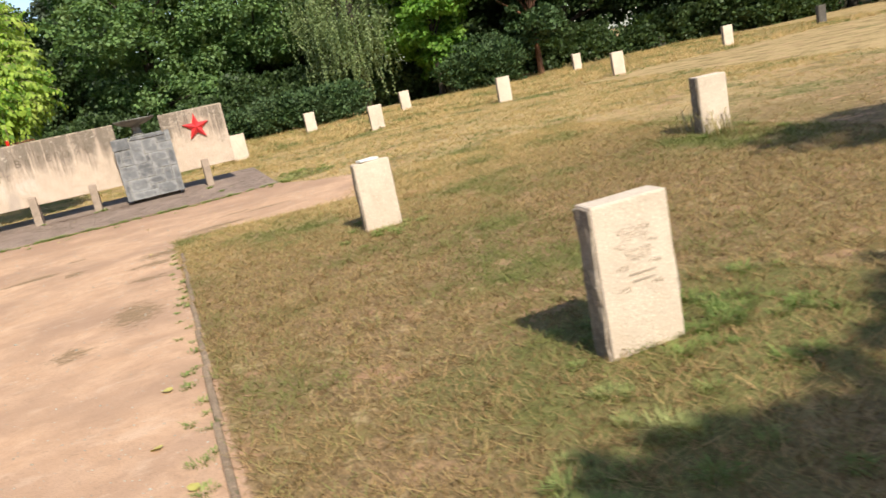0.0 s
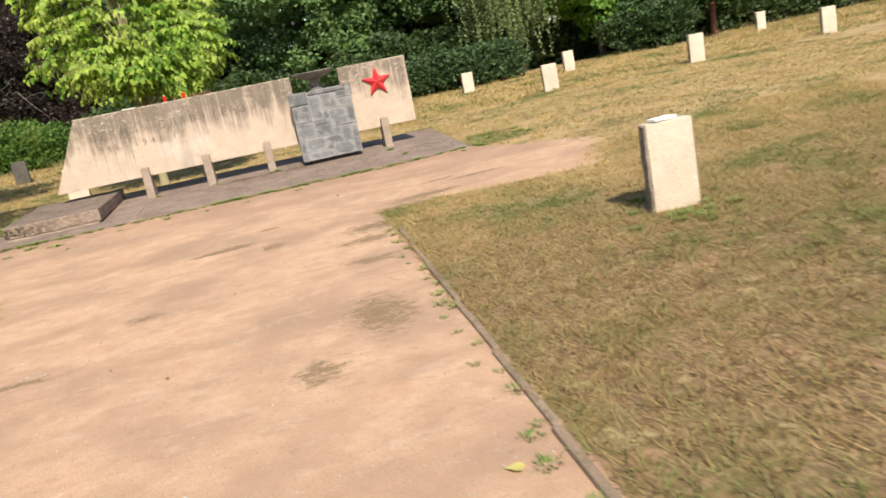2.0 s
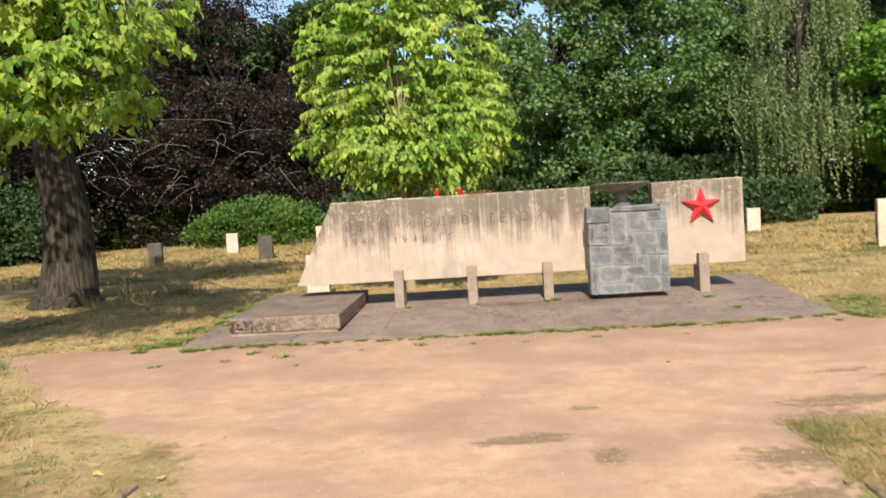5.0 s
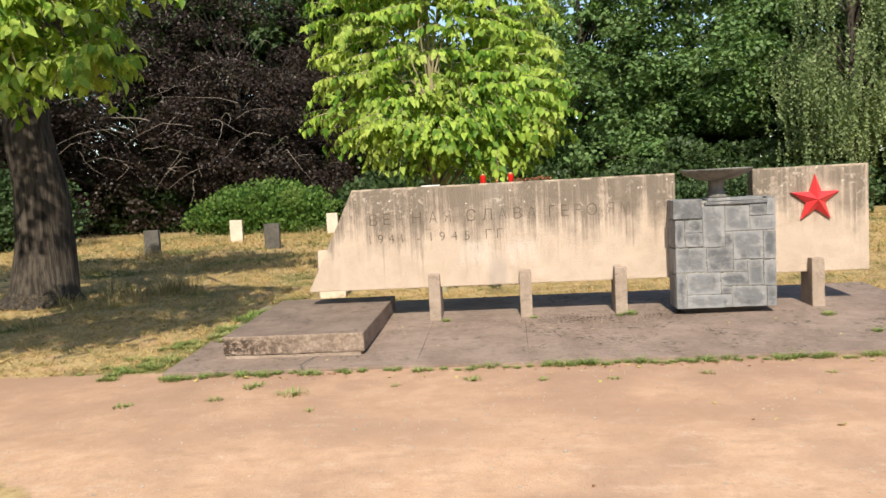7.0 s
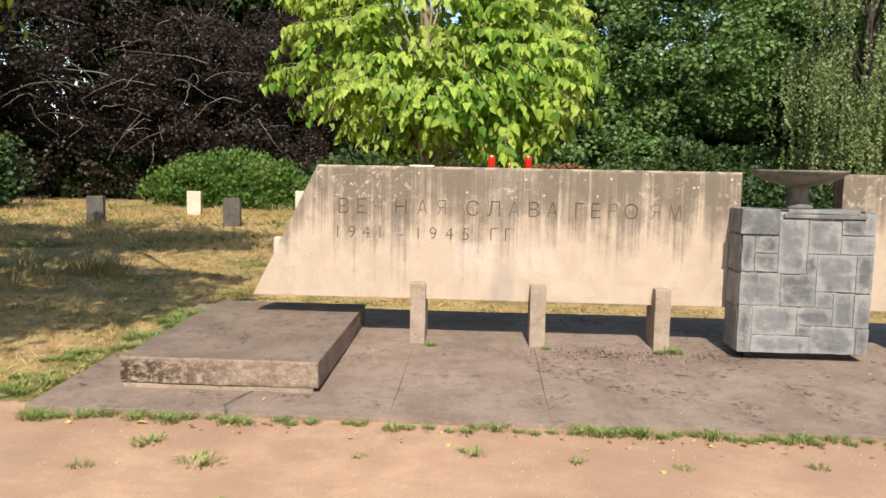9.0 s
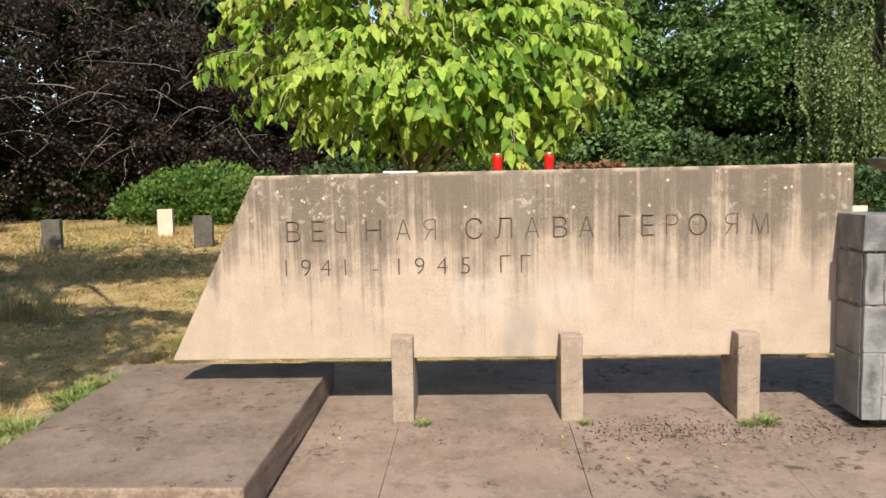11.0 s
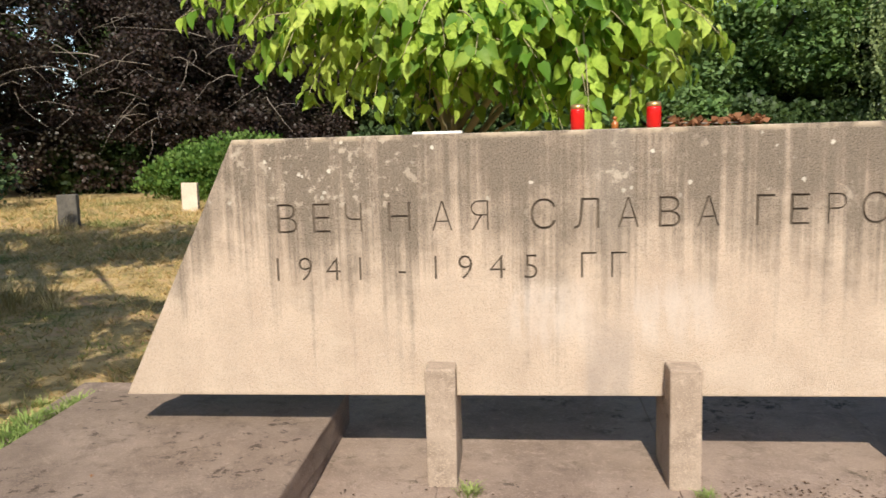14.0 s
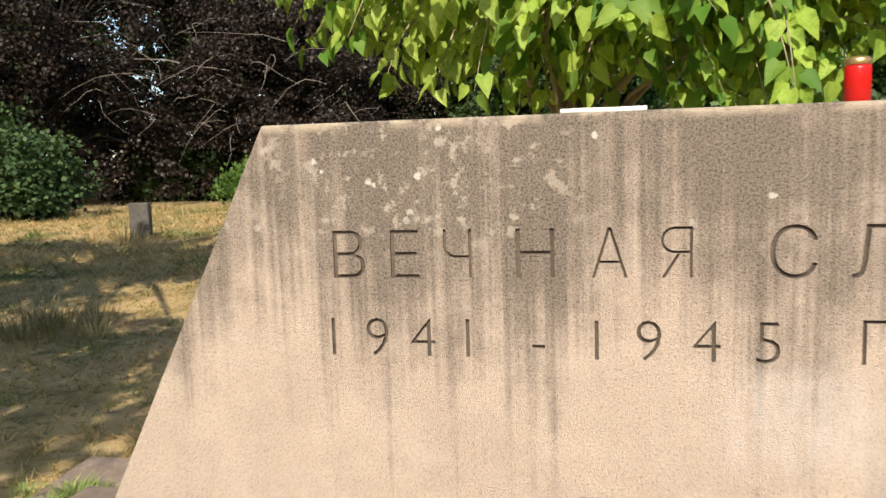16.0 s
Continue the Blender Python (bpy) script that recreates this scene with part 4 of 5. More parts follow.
near = headstone(2.225, 3.95, -2.0, 0.415, 0.76, 0.15, 1)
near["label"] = "pale limestone grave marker with a carved worn inscription"
rows = [("ФЕДОРОВ", 0.0, 0.635), ("СЕРГЕЙ", 0.0, 0.600), ("1922", -0.09, 0.565), ("1946", 0.09, 0.565), ("ШИЛОВ", 0.01, 0.530), ("ПАВЕЛ", 0.01, 0.497), ("1928", -0.09, 0.460), ("1946", 0.09, 0.460), ("1925", -0.09, 0.355), ("1946", 0.09, 0.355)]
for text, xc, zb in rows:
    cu = bpy.data.curves.new("line", "FONT")
    cu.body, cu.size, cu.align_x, cu.resolution_u, cu.extrude = text, 0.028 / 0.728, "CENTER", 2, 0.0008
    cu.offset = -0.0012
    tob = bpy.data.objects.new("line", cu)
    scene.collection.objects.link(tob)
    bpy.context.view_layer.update()
    me2 = bpy.data.meshes.new_from_object(tob.evaluated_get(bpy.context.evaluated_depsgraph_get()))
    for v in me2.vertices:
        v.co = (v.co.x + xc, -0.0035 - v.co.z, v.co.y + zb)
    me2.materials.clear()
    me2.materials.append(M["ink"])
    link("inscription_line", me2, near)
    bpy.data.objects.remove(tob)
    bpy.data.curves.remove(cu)
for xc, zb, wd in ((0.02, 0.427, 0.15), (0.02, 0.392, 0.12)):
    part("inscription_bar", block((xc - wd / 2, -0.0042, zb), (xc + wd / 2, 0.002, zb + 0.011), 0.001), M["ink"], near)

headstone(2.36, 8.86, -4.0, 0.395, 0.73, 0.13, 2)
headstone(6.55, 8.5, -12.0, 0.36, 0.68, 0.2, 3)
for k, (x, y, turn) in enumerate([(15.8, 24.2, -8), (19.6, 33.2, 4), (11.05, 23.55, -6), (10.72, 32.5, 3), (7.05, 24.6, -5), (6.5, 32.2, 2), (22.3, 26.2, -5), (2.75, 24.7, 0), (-11.6, 34.5, 3), (-8.9, 37.4, 0), (-5.16, 21.0, 2)]):
    headstone(x, y, turn, 0.42, 0.78, 0.16, 10 + k, lean=(k % 3 - 1) * 0.8)
for k, (x, y) in enumerate([(-9.35, 31.3), (-13.0, 31.1), (27.4, 26.4), (28.0, 38.0)]):
    headstone(x, y, k * 3.0, 0.44, 0.76, 0.16, 30 + k, True)
bm = block((-0.11, -0.055, 0), (0.11, 0.055, 0.022), 0.004, 3, 0.006, 9)
ob = part("white_plate", bm, M["white"])
ob.matrix_basis = pose(2.34, 8.93, gz(2.36, 8.86) + 0.737, 0, 0, 12)
tagged(ob, "crumpled white paper lying on a gravestone", "paper")

# ---- trees ----
# young lime behind the wall, hanging over its top
YOUNG = [(-3.4, 21.1, 4.3, 1.5, 1.6, 2.1), (-4.4, 20.7, 3.3, 0.95, 1.0, 0.75), (-2.45, 20.6, 3.1, 0.95, 1.0, 0.8), (-3.4, 20.2, 2.72, 1.15, 0.75, 0.55), (-3.1, 21.3, 6.0, 1.0, 1.2, 1.1), (-4.4, 21.2, 4.6, 0.95, 1.1, 0.8), (-2.3, 21.0, 4.4, 0.85, 1.0, 1.0), (-3.6, 21.2, 5.4, 1.2, 1.1, 0.9), (-2.0, 20.4, 3.0, 0.75, 0.8, 0.6), (-2.3, 20.2, 2.5, 0.7, 0.6, 0.4), (-2.1, 20.6, 3.6, 0.85, 0.8, 0.7), (-1.95, 20.4, 2.85, 0.6, 0.6, 0.4)]
young = tree("lime_tree", "young lime tree with large sunny yellow-green leaves", -3.4, 21.2, YOUNG,
     M["lf_young"], M["young_twig"], 0.09, 6.2, 60, 14, 0.135, 0.12, 41, 1.1, HEART, 46, floor=1.9)
add_sprays(young, np.random.default_rng(44), YOUNG, 1250, (-3.4, 21.2, 3.6), 0.46, 0.104, 13, M["lf_young"], M["young_twig"], "large yellow-green leaves hanging from twigs")
# great lime
high = [(-11.0, 20.2, 7.8, 4.2, 2.4, 2.0), (-9.2, 20.4, 7.2, 1.8, 1.6, 1.2), (-14.5, 20.0, 7.4, 3.0, 2.6, 1.8), (-10.6, 16.4, 7.6, 2.0, 1.0, 0.7), (-12.8, 16.8, 7.6, 1.6, 0.9, 0.6), (-9.3, 18.4, 8.3, 1.6, 0.7, 0.5), (-6.5, 18.5, 8.4, 1.2, 0.8, 0.5)]
lime = tree("lime_tree", "old lime tree with thick furrowed trunk and low boughs", -10.6, 21.9, high, M["lf_lime"], M["bark"], 0.56, 9.5, 330, 46, 0.5, 0.17, 42, 0.9, KITE, 40)
low = [(-8.63, 17.3, 4.26, 1.22, 0.77, 0.77), (-7.36, 17.21, 4.09, 0.92, 0.69, 0.54), (-6.85, 17.04, 3.45, 0.57, 0.46, 0.27), (-9.06, 17.12, 2.99, 0.46, 0.46, 0.46), (-8.21, 17.12, 3.33, 0.61, 0.46, 0.31), (-6.59, 17.21, 4.77, 0.84, 0.69, 0.54), (-8.04, 17.3, 5.28, 1.22, 0.77, 0.54), (-9.23, 16.95, 2.69, 0.38, 0.38, 0.38), (-8.81, 16.87, 3.58, 0.69, 0.38, 0.46)]
add_sprays(lime, np.random.default_rng(43), low, 560, (-10.6, 20.5, 4.5), 0.55, 0.122, 12, M["lf_lime"], M["young_twig"], "sunlit leaves on low boughs")
for k, lobe in enumerate(low):
    e, b0 = Vector(lobe[:3]) - lime.location, Vector((0.1, -0.2, 3.9 + 0.25 * k))
    v, f = tubes([[(b0, 0.10), (b0.lerp(e, 0.5) + Vector((0, 0, 0.5)), 0.05), (b0.lerp(e, 0.8) + Vector((0, 0, 0.25)), 0.022), (e, 0.006)]], 6)
    link("branch", fast_mesh("branch", v, f, M["bark"], True), lime)


def wood(name, label, x, y, z, r, h, mat, seed, count=260, per=110, spread=0.42, size=0.2, trunk=0.3, droop=0.5, limbs=16, rr=0.5, group="trees at the lawn's edge"):
    return tree(name, label, x, y, crown_lobes(seed, x, y, z, r, h, 10, rr), M[mat], M["bark_dark"], trunk, z + h * 0.4, count, per, spread * 1.55, size * 1.1, seed, droop, KITE, limbs, group=group)


wood("copper_beech", "copper beech with dark purple leaves hanging low", -16.0, 48.0, 7.8, 6.3, 17.0, "lf_beech", 51, 640, 170, 0.42, 0.115, 0.45, 1.0, 60)
wood("copper_beech", "copper beech with dark purple leaves hanging low", -25.0, 44.5, 7.0, 6.3, 14.0, "lf_beech", 52, 460, 150, 0.42, 0.125, 0.45, 1.0, 50)
wood("maple_tree", "broad dark green maple at the edge of the lawn", 1.5, 47.0, 7.2, 5.2, 14.0, "lf_maple", 53, 420, 120, 0.42, 0.19, 0.35)
wood("maple_tree", "broad dark green maple at the edge of the lawn", 7.0, 48.5, 8.2, 5.0, 15.0, "lf_maple", 54, 420, 120, 0.42, 0.19, 0.35)
wood("maple_tree", "dark green maple deep in the wood", -4.5, 50.0, 5.0, 4.2, 9.0, "lf_dark", 55, 300, 110, 0.42, 0.2)
wood("maple_tree", "bright green maple in the sun", 14.9, 38.8, 4.6, 2.3, 6.5, "lf_bright", 56, 230, 110, 0.3, 0.19, 0.18)
wood("oak_tree", "dark woodland tree behind the lawn", 18.5, 46.0, 7.5, 5.0, 14.0, "lf_dark", 57, 340, 110, 0.45, 0.22)
wood("oak_tree", "dark woodland tree behind the lawn", 25.0, 43.0, 7.5, 5.5, 13.0, "lf_dark", 58, 340, 110, 0.45, 0.22)
wood("oak_tree", "dark woodland tree behind the lawn", 32.0, 40.0, 7.5, 5.5, 13.0, "lf_dark", 59, 340, 110, 0.45, 0.22)
wood("oak_tree", "dark woodland tree behind the lawn", 40.0, 36.0, 7.0, 5.5, 13.0, "lf_dark", 60, 300, 110, 0.45, 0.24)
wood("oak_tree", "dark woodland tree behind the lawn", 46.0, 28.0, 7.0, 5.5, 13.0, "lf_dark", 61, 260, 110, 0.45, 0.26)
wood("oak_tree", "dark woodland tree behind the lawn", 13.0, 53.0, 9.0, 6.0, 16.0, "lf_dark", 62, 320, 110, 0.5, 0.26)
wood("oak_tree", "dark woodland tree behind the lawn", -28.0, 32.0, 7.0, 6.0, 13.0, "lf_dark", 63, 300, 110, 0.5, 0.25)
wood("oak_tree", "dark woodland tree behind the lawn", -33.0, 24.0, 7.0, 6.0, 13.0, "lf_dark", 64, 240, 110, 0.5, 0.27)
wood("oak_tree", "dark woodland tree behind the lawn", -31.0, 50.0, 9.0, 7.0, 16.0, "lf_dark", 69, 280, 110, 0.55, 0.3)
wood("oak_tree", "dark woodland tree behind the lawn", -19.0, 54.0, 8.0, 7.0, 15.0, "lf_dark", 65, 460, 120, 0.55, 0.28)
wood("oak_tree", "dark woodland tree behind the lawn", -10.5, 57.0, 8.0, 5.0, 14.0, "lf_dark", 66, 280, 110, 0.5, 0.28)
wood("oak_tree", "dark woodland tree behind the lawn", 24.0, 54.0, 9.0, 7.0, 16.0, "lf_dark", 67, 280, 110, 0.55, 0.3)
wood("oak_tree", "dark woodland tree behind the lawn", 36.0, 50.0, 9.0, 7.0, 16.0, "lf_dark", 68, 280, 110, 0.55, 0.3)
# unseen trees behind the walker, added so their shade falls on the lawn
wood("lime_tree", "unseen tall lime added to shade the lawn", -14.6, 8.4, 9.0, 3.4, 3.6, "lf_lime", 73, 110, 80, 0.4, 0.22, 0.35, group="trees behind the path")
airy = [(-7.8, 9.9, 8.3, 1.3, 1.0, 0.5), (-6.5, 10.7, 8.3, 0.9, 0.7, 0.4), (-9.9, 10.0, 8.4, 1.5, 1.0, 0.6), (-11.3, 9.6, 8.6, 1.3, 1.2, 0.5), (-5.6, 11.5, 8.2, 0.6, 0.5, 0.3), (-8.6, 8.6, 8.6, 0.8, 0.5, 0.3)]
tree("lime_tree", "unseen slender lime added to shade the lawn", -8.9, 11.0, airy, M["lf_lime"], M["bark_dark"], 0.16, 8.8, 150, 52, 0.42, 0.16, 74, 0.5, KITE, 16, group="trees behind the path")
shade = crown_lobes(71, 8.8, -9.6, 8.2, 4.4, 5.5, 10, 0.5) + [(3.2, -6.2, 7.0, 2.0, 1.5, 0.8), (3.4, -5.9, 6.8, 1.8, 1.2, 0.6), (5.0, -5.4, 7.2, 1.6, 1.4, 0.8), (4.6, -6.4, 7.0, 2.2, 1.6, 0.8), (2.4, -6.6, 6.8, 1.4, 1.2, 0.6), (2.7, -4.9, 7.0, 1.7, 0.8, 0.5), (2.9, -4.7, 6.9, 1.5, 0.7, 0.5), (4.6, -4.5, 7.0, 1.4, 0.9, 0.5), (4.4, -4.6, 7.1, 1.4, 0.8, 0.5), (5.2, -7.0, 7.4, 2.0, 1.8, 1.2), (8.0, -1.6, 8.0, 1.7, 0.9, 0.5)]
shade += [(3.6, -4.9, 7.0, 1.0, 0.9, 0.5), (4.5, -4.8, 7.0, 1.2, 0.9, 0.5), (3.0, -5.4, 7.0, 0.8, 0.6, 0.4)]
shade = [(a + 0.45, b2 - 0.25, *r) for a, b2, *r in shade]
tree("lime_tree", "unseen tall lime added to shade the lawn", 7.4, -8.0, shade, M["lf_lime"], M["bark_dark"], 0.35, 10.8, 1250, 105, 0.46, 0.2, 71, 0.5, KITE, 20, group="trees behind the path")
wood("lime_tree", "unseen tall lime added to shade the lawn", 16.5, -6.5, 8.5, 4.5, 7.0, "lf_lime", 72, 220, 90, 0.4, 0.22, 0.35, group="trees behind the path")
for k, (x, y) in enumerate([(-22, -18), (-10, -26), (3, -28), (18, -24), (32, -12), (44, 6), (-34, -2), (-36, 12)]):
    wood("oak_tree", "woodland tree closing the grounds", x, y, 6.5, 6.0, 11.0, "lf_dark", 80 + k, 150, 90, 0.6, 0.34, 0.4, group="trees behind the path")


beech_twigs = tagged(new("copper_beech"), "bare grey hanging twigs of a copper beech", "tree", "trees at the lawn's edge")
rng = np.random.default_rng(77)
for k in range(46):
    bx, bz = rng.uniform(-21, -11.5), rng.uniform(2.5, 8.5)
    p0 = Vector((bx, 40.9 + rng.uniform(0, 1.4), bz))
    way, path, r0 = Vector((rng.normal() * 0.6, -0.5, 0.3)), [], rng.uniform(0.012, 0.03)
    for q in range(7):
        path.append((p0.copy(), r0 * (1 - q * 0.13)))
        p0 = p0 + way * 0.34
        way = way + Vector((rng.normal() * 0.4, rng.normal() * 0.2, -0.24 + rng.normal() * 0.25))
    v, f = tubes([path], 5)
    link("branch", fast_mesh("branch", v, f, M["twig"], True), beech_twigs)


def weeping_birch(x, y, seed):
    rng = np.random.default_rng(seed)
    thing = tagged(new("weeping_birch"), "tall weeping birch with hanging grey-green strands", "tree", "trees at the lawn's edge")
    pts, tips, paths = [], [], []
    for k in range(64):
        a, reach = rng.uniform(0, 2 * math.pi), rng.uniform(1.2, 3.5)
        rise = rng.uniform(2.2, 10.5)
        reach *= 1.15 - 0.045 * rise
        start, knee = Vector((x, y, rise * 0.8 + 0.5)), Vector((x + 0.6 * reach * math.cos(a), y + 0.5 * reach * math.sin(a), rise + 0.9))
        end = Vector((x + reach * math.cos(a), y + 0.85 * reach * math.sin(a), rise + 0.1))
        paths.append([(start, 0.05), (start.lerp(knee, 0.6) + Vector((0, 0, 0.2)), 0.035), (knee, 0.022), (end, 0.008)])
        for q in range(15):
            u = rng.uniform(0.1, 1.0)
            p0 = knee.lerp(end, u) + Vector((rng.normal() * 0.3, rng.normal() * 0.3, 0.25 * math.sin(u * 3.1) + rng.normal() * 0.1))
            length = min(rng.uniform(0.9, 3.0), p0.z - 0.35)
            sway = rng.normal(size=2) * 0.07
            m = max(2, int(length / 0.062))
            for t in np.linspace(0, 1, m):
                pts.append((p0.x + sway[0] * t * length + rng.normal() * 0.035, p0.y + sway[1] * t * length + rng.normal() * 0.035, p0.z - length * t))
                tips.append((rng.normal() * 0.6, rng.normal() * 0.6, -1.0))
    pts, tips = np.array(pts), np.array(tips)
    n = len(pts)
    v, f = leaves(rng, pts, rng.uniform(0.07, 0.13, n), tips, rng.normal(size=(n, 3)))
    link("crown", fast_mesh("crown", v, f, M["lf_birch"]), thing)
    for path in paths:
        v, f = tubes([path], 5)
        link("branch", fast_mesh("branch", v, f, M["bark_dark"], True), thing)
    v, f = tubes([[((x, y, gz(x, y) - 0.05), 0.28), ((x + 0.1, y, 3.0), 0.2), ((x - 0.1, y, 7.0), 0.13), ((x, y, 11.0), 0.04)]], 14)
    link("trunk", fast_mesh("trunk", v, f, M["bark_dark"], True), thing)


weeping_birch(11.3, 40.5, 91)

# pine with a reddish trunk, and a spruce far behind
tree("pine_tree", "pine with reddish trunk at the lawn's edge", 19.7, 37.0, crown_lobes(92, 19.7, 37.4, 5.0, 2.3, 6.4, 9), M["lf_yew"], M["bark_pine"], 0.16, 9.0, 230, 90, 0.3, 0.2, 92, 0.0)
rng = np.random.default_rng(93)
lobes = [(-2.5, 62.0, 4 + k * 1.15, 3.6 - k * 0.27, 3.6 - k * 0.27, 0.5) for k in range(13)]
tree("spruce_tree", "tall pale green spruce beyond the wood", -2.5, 62.0, lobes, M["lf_spruce"], M["bark_dark"], 0.3, 19.0, 420, 60, 0.4, 0.3, 93, 0.7)

# the wood closing the view all round
rng = np.random.default_rng(95)
n = 52000
a = rng.uniform(-math.pi, math.pi, n)
front = np.abs(a) < 1.35
r = np.where(front, rng.uniform(60, 68, n), rng.uniform(55, 70, n))
top = 9.5 + 2.0 * np.sin(a * 23) + 1.5 * np.sin(a * 51 + 1)
top = np.where(np.abs(a + 0.16) < 0.05, top * 0.75, top)
pts = np.stack([r * np.sin(a), r * np.cos(a) + 5, top * rng.random(n) ** 0.8], -1)
pts[:, :2] = np.round(pts[:, :2] / 1.4) * 1.4 + rng.normal(size=(n, 2)) * 0.4
v, f = leaves(rng, pts, rng.uniform(0.5, 1.0, n), rng.normal(size=(n, 3)) + (0, 0, -0.4), rng.normal(size=(n, 3)) * 0.6 + (0, 0, 0.6))
tagged(link("far_wood", fast_mesh("far_wood", v, f, M["lf_dark"])), "dense dark wood closing the grounds", "wood", kind="stuff")

# low bushes along the lawn's edge
bush("shrub", "rounded bright green shrub at the lawn's edge", -12.2, 40.0, 2.9, 1.6, 2.45, M["lf_shrub"], 330, 60, 0.14, 101, 1.3, 0.26)
bush("juniper", "low spreading dark green juniper", 7.4, 36.8, 2.9, 1.5, 1.9, M["lf_yew"], 330, 60, 0.13, 102, 0.5, 0.2)
bush("juniper", "low spreading dark green juniper", 5.3, 38.0, 2.0, 1.4, 1.5, M["lf_yew"], 240, 60, 0.13, 103, 0.5, 0.2)
bush("juniper", "low spreading dark green juniper", 16.8, 37.2, 2.4, 1.4, 2.7, M["lf_yew"], 300, 60, 0.13, 104, 0.7, 0.2)
bush("yew", "dark green yew beside the old lime", -20.2, 36.0, 2.0, 1.8, 3.6, M["lf_yew"], 190, 60, 0.15, 105, -0.3, 0.34)
for k, (x, y, rx, h) in enumerate([(-7, 42, 3.0, 2.6), (-2, 42.5, 3.2, 2.6), (2.0, 41.5, 2.6, 2.2), (5.5, 43.0, 3.0, 3.2), (9.0, 43.5, 3.0, 3.0), (-20, 46.5, 3.0, 3.0), (-26, 36, 3.0, 3.0), (13.5, 42.5, 3.0, 2.2), (22.5, 39.5, 3.0, 2.4), (28.5, 38.8, 3.2, 2.2), (35.0, 36.0, 3.4, 2.4), (42, 30, 3.4, 2.6), (-31, 28, 3.2, 3.0)]):
    bush("undergrowth", "dark undergrowth at the foot of the wood", x, y, rx, 1.5, h, M["lf_dark"], 220, 55, 0.19, 110 + k, 0.3, 0.28)


# ---- grass and weeds ----
def blades(name, label, boxes, seed, height, width, keep):
    """Short mown grass as single bent blades; boxes (x0, x1, y0, y1, count)."""
    rng = np.random.default_rng(seed)
    xs = np.concatenate([rng.uniform(a, b2, n) for a, b2, c2, d, n in boxes])
    ys = np.concatenate([rng.uniform(c2, d, n) for a, b2, c2, d, n in boxes])
    # half of the blades stand in small tufts
    half = len(xs) // 2
    order = rng.permutation(len(xs))
    seeds, rest = order[:half // 9], order[half:]
    lot = np.concatenate([rest, np.repeat(seeds, 9)])
    long = np.concatenate([np.ones(len(rest)), np.repeat(rng.uniform(0.9, 2.0, len(seeds)), 9)])
    jit = np.concatenate([np.zeros(len(rest)), np.full(9 * len(seeds), 0.022)])
    xs, ys = xs[lot] + rng.normal(size=len(lot)) * jit, ys[lot] + rng.normal(size=len(lot)) * jit
    k = keep(xs, ys, rng)
    xs, ys, long = xs[k], ys[k], long[k]
    n = len(xs)
    root = np.stack([xs, ys, ground_z(xs, ys) - 0.004], -1)
    a = rng.uniform(0, 2 * math.pi, n)
    wide = np.stack([np.cos(a), np.sin(a), np.zeros(n)], -1) * (width * rng.uniform(0.6, 1.4, n))[:, None]
    h = height * long * rng.uniform(0.4, 1.3, n)
    b3 = rng.uniform(0, 2 * math.pi, n)
    lean = np.stack([np.cos(b3), np.sin(b3), np.zeros(n)], -1) * (h * rng.uniform(0.4, 2.6, n))[:, None]
    tip = root + lean + np.stack([np.zeros(n), np.zeros(n), h], -1)
    v = np.stack([root - wide, root + wide, tip], 1).reshape(-1, 3)
    f = np.arange(3 * n).reshape(-1, 3)
    tagged(link(name, fast_mesh(name, v, f, M["blade"])), label, "grass", kind="stuff")


def off_path(xs, ys, rng):
    bare = dirt_mask(xs, ys)
    on_slab = (xs > -5.8) & (xs < 2.42) & (ys > 15.85) & (ys < 19.3)
    return (bare < rng.uniform(0.05, 0.75, len(xs))) & ~on_slab


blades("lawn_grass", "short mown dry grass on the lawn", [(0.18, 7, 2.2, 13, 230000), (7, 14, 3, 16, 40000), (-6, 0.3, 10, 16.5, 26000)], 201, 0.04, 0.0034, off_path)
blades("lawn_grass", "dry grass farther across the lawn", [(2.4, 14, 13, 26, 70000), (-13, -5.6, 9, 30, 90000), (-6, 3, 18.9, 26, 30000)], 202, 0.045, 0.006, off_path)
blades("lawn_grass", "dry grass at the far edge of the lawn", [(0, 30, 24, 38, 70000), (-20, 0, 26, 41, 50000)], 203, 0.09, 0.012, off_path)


def tuft_mesh(seed, count, height, spread, mat, width=0.006):
    """A tuft of bent blades, three pieces each."""
    rng = np.random.default_rng(seed)
    vs, fs = [], []
    for k in range(count):
        a, b3 = rng.uniform(0, 6.28), rng.uniform(0, 6.28)
        r = spread * rng.random() ** 0.7
        p0 = np.array([r * math.cos(a), r * math.sin(a), -0.01])
        out = np.array([math.cos(a + rng.normal() * 0.5), math.sin(a + rng.normal() * 0.5), 0])
        h = height * rng.uniform(0.5, 1.2)
        w = np.array([-out[1], out[0], 0]) * width * rng.uniform(0.7, 1.4)
        mid1 = p0 + out * h * 0.25 + np.array([0, 0, h * 0.6])
        tip = p0 + out * h * rng.uniform(0.5, 1.1) + np.array([0, 0, h * rng.uniform(0.5, 1.0)])
        base = len(vs)
        vs += [p0 - w, p0 + w, mid1 + w, mid1 - w, tip, tip + w * 0.05]
        fs += [(base, base + 1, base + 2, base + 3), (base + 3, base + 2, base + 5, base + 4)]
    return fast_mesh("tuft", np.array(vs), np.array(fs), mat)


weeds = [tuft_mesh(300 + k, 130, 0.075, 0.095, M["weed"], 0.0026) for k in range(4)]
hay = [tuft_mesh(310 + k, 55, 0.30, 0.18, M["hay"], 0.0028) for k in range(3)]
small = [tuft_mesh(320 + k, 80, 0.05, 0.085, M["weed"], 0.0026) for k in range(3)]
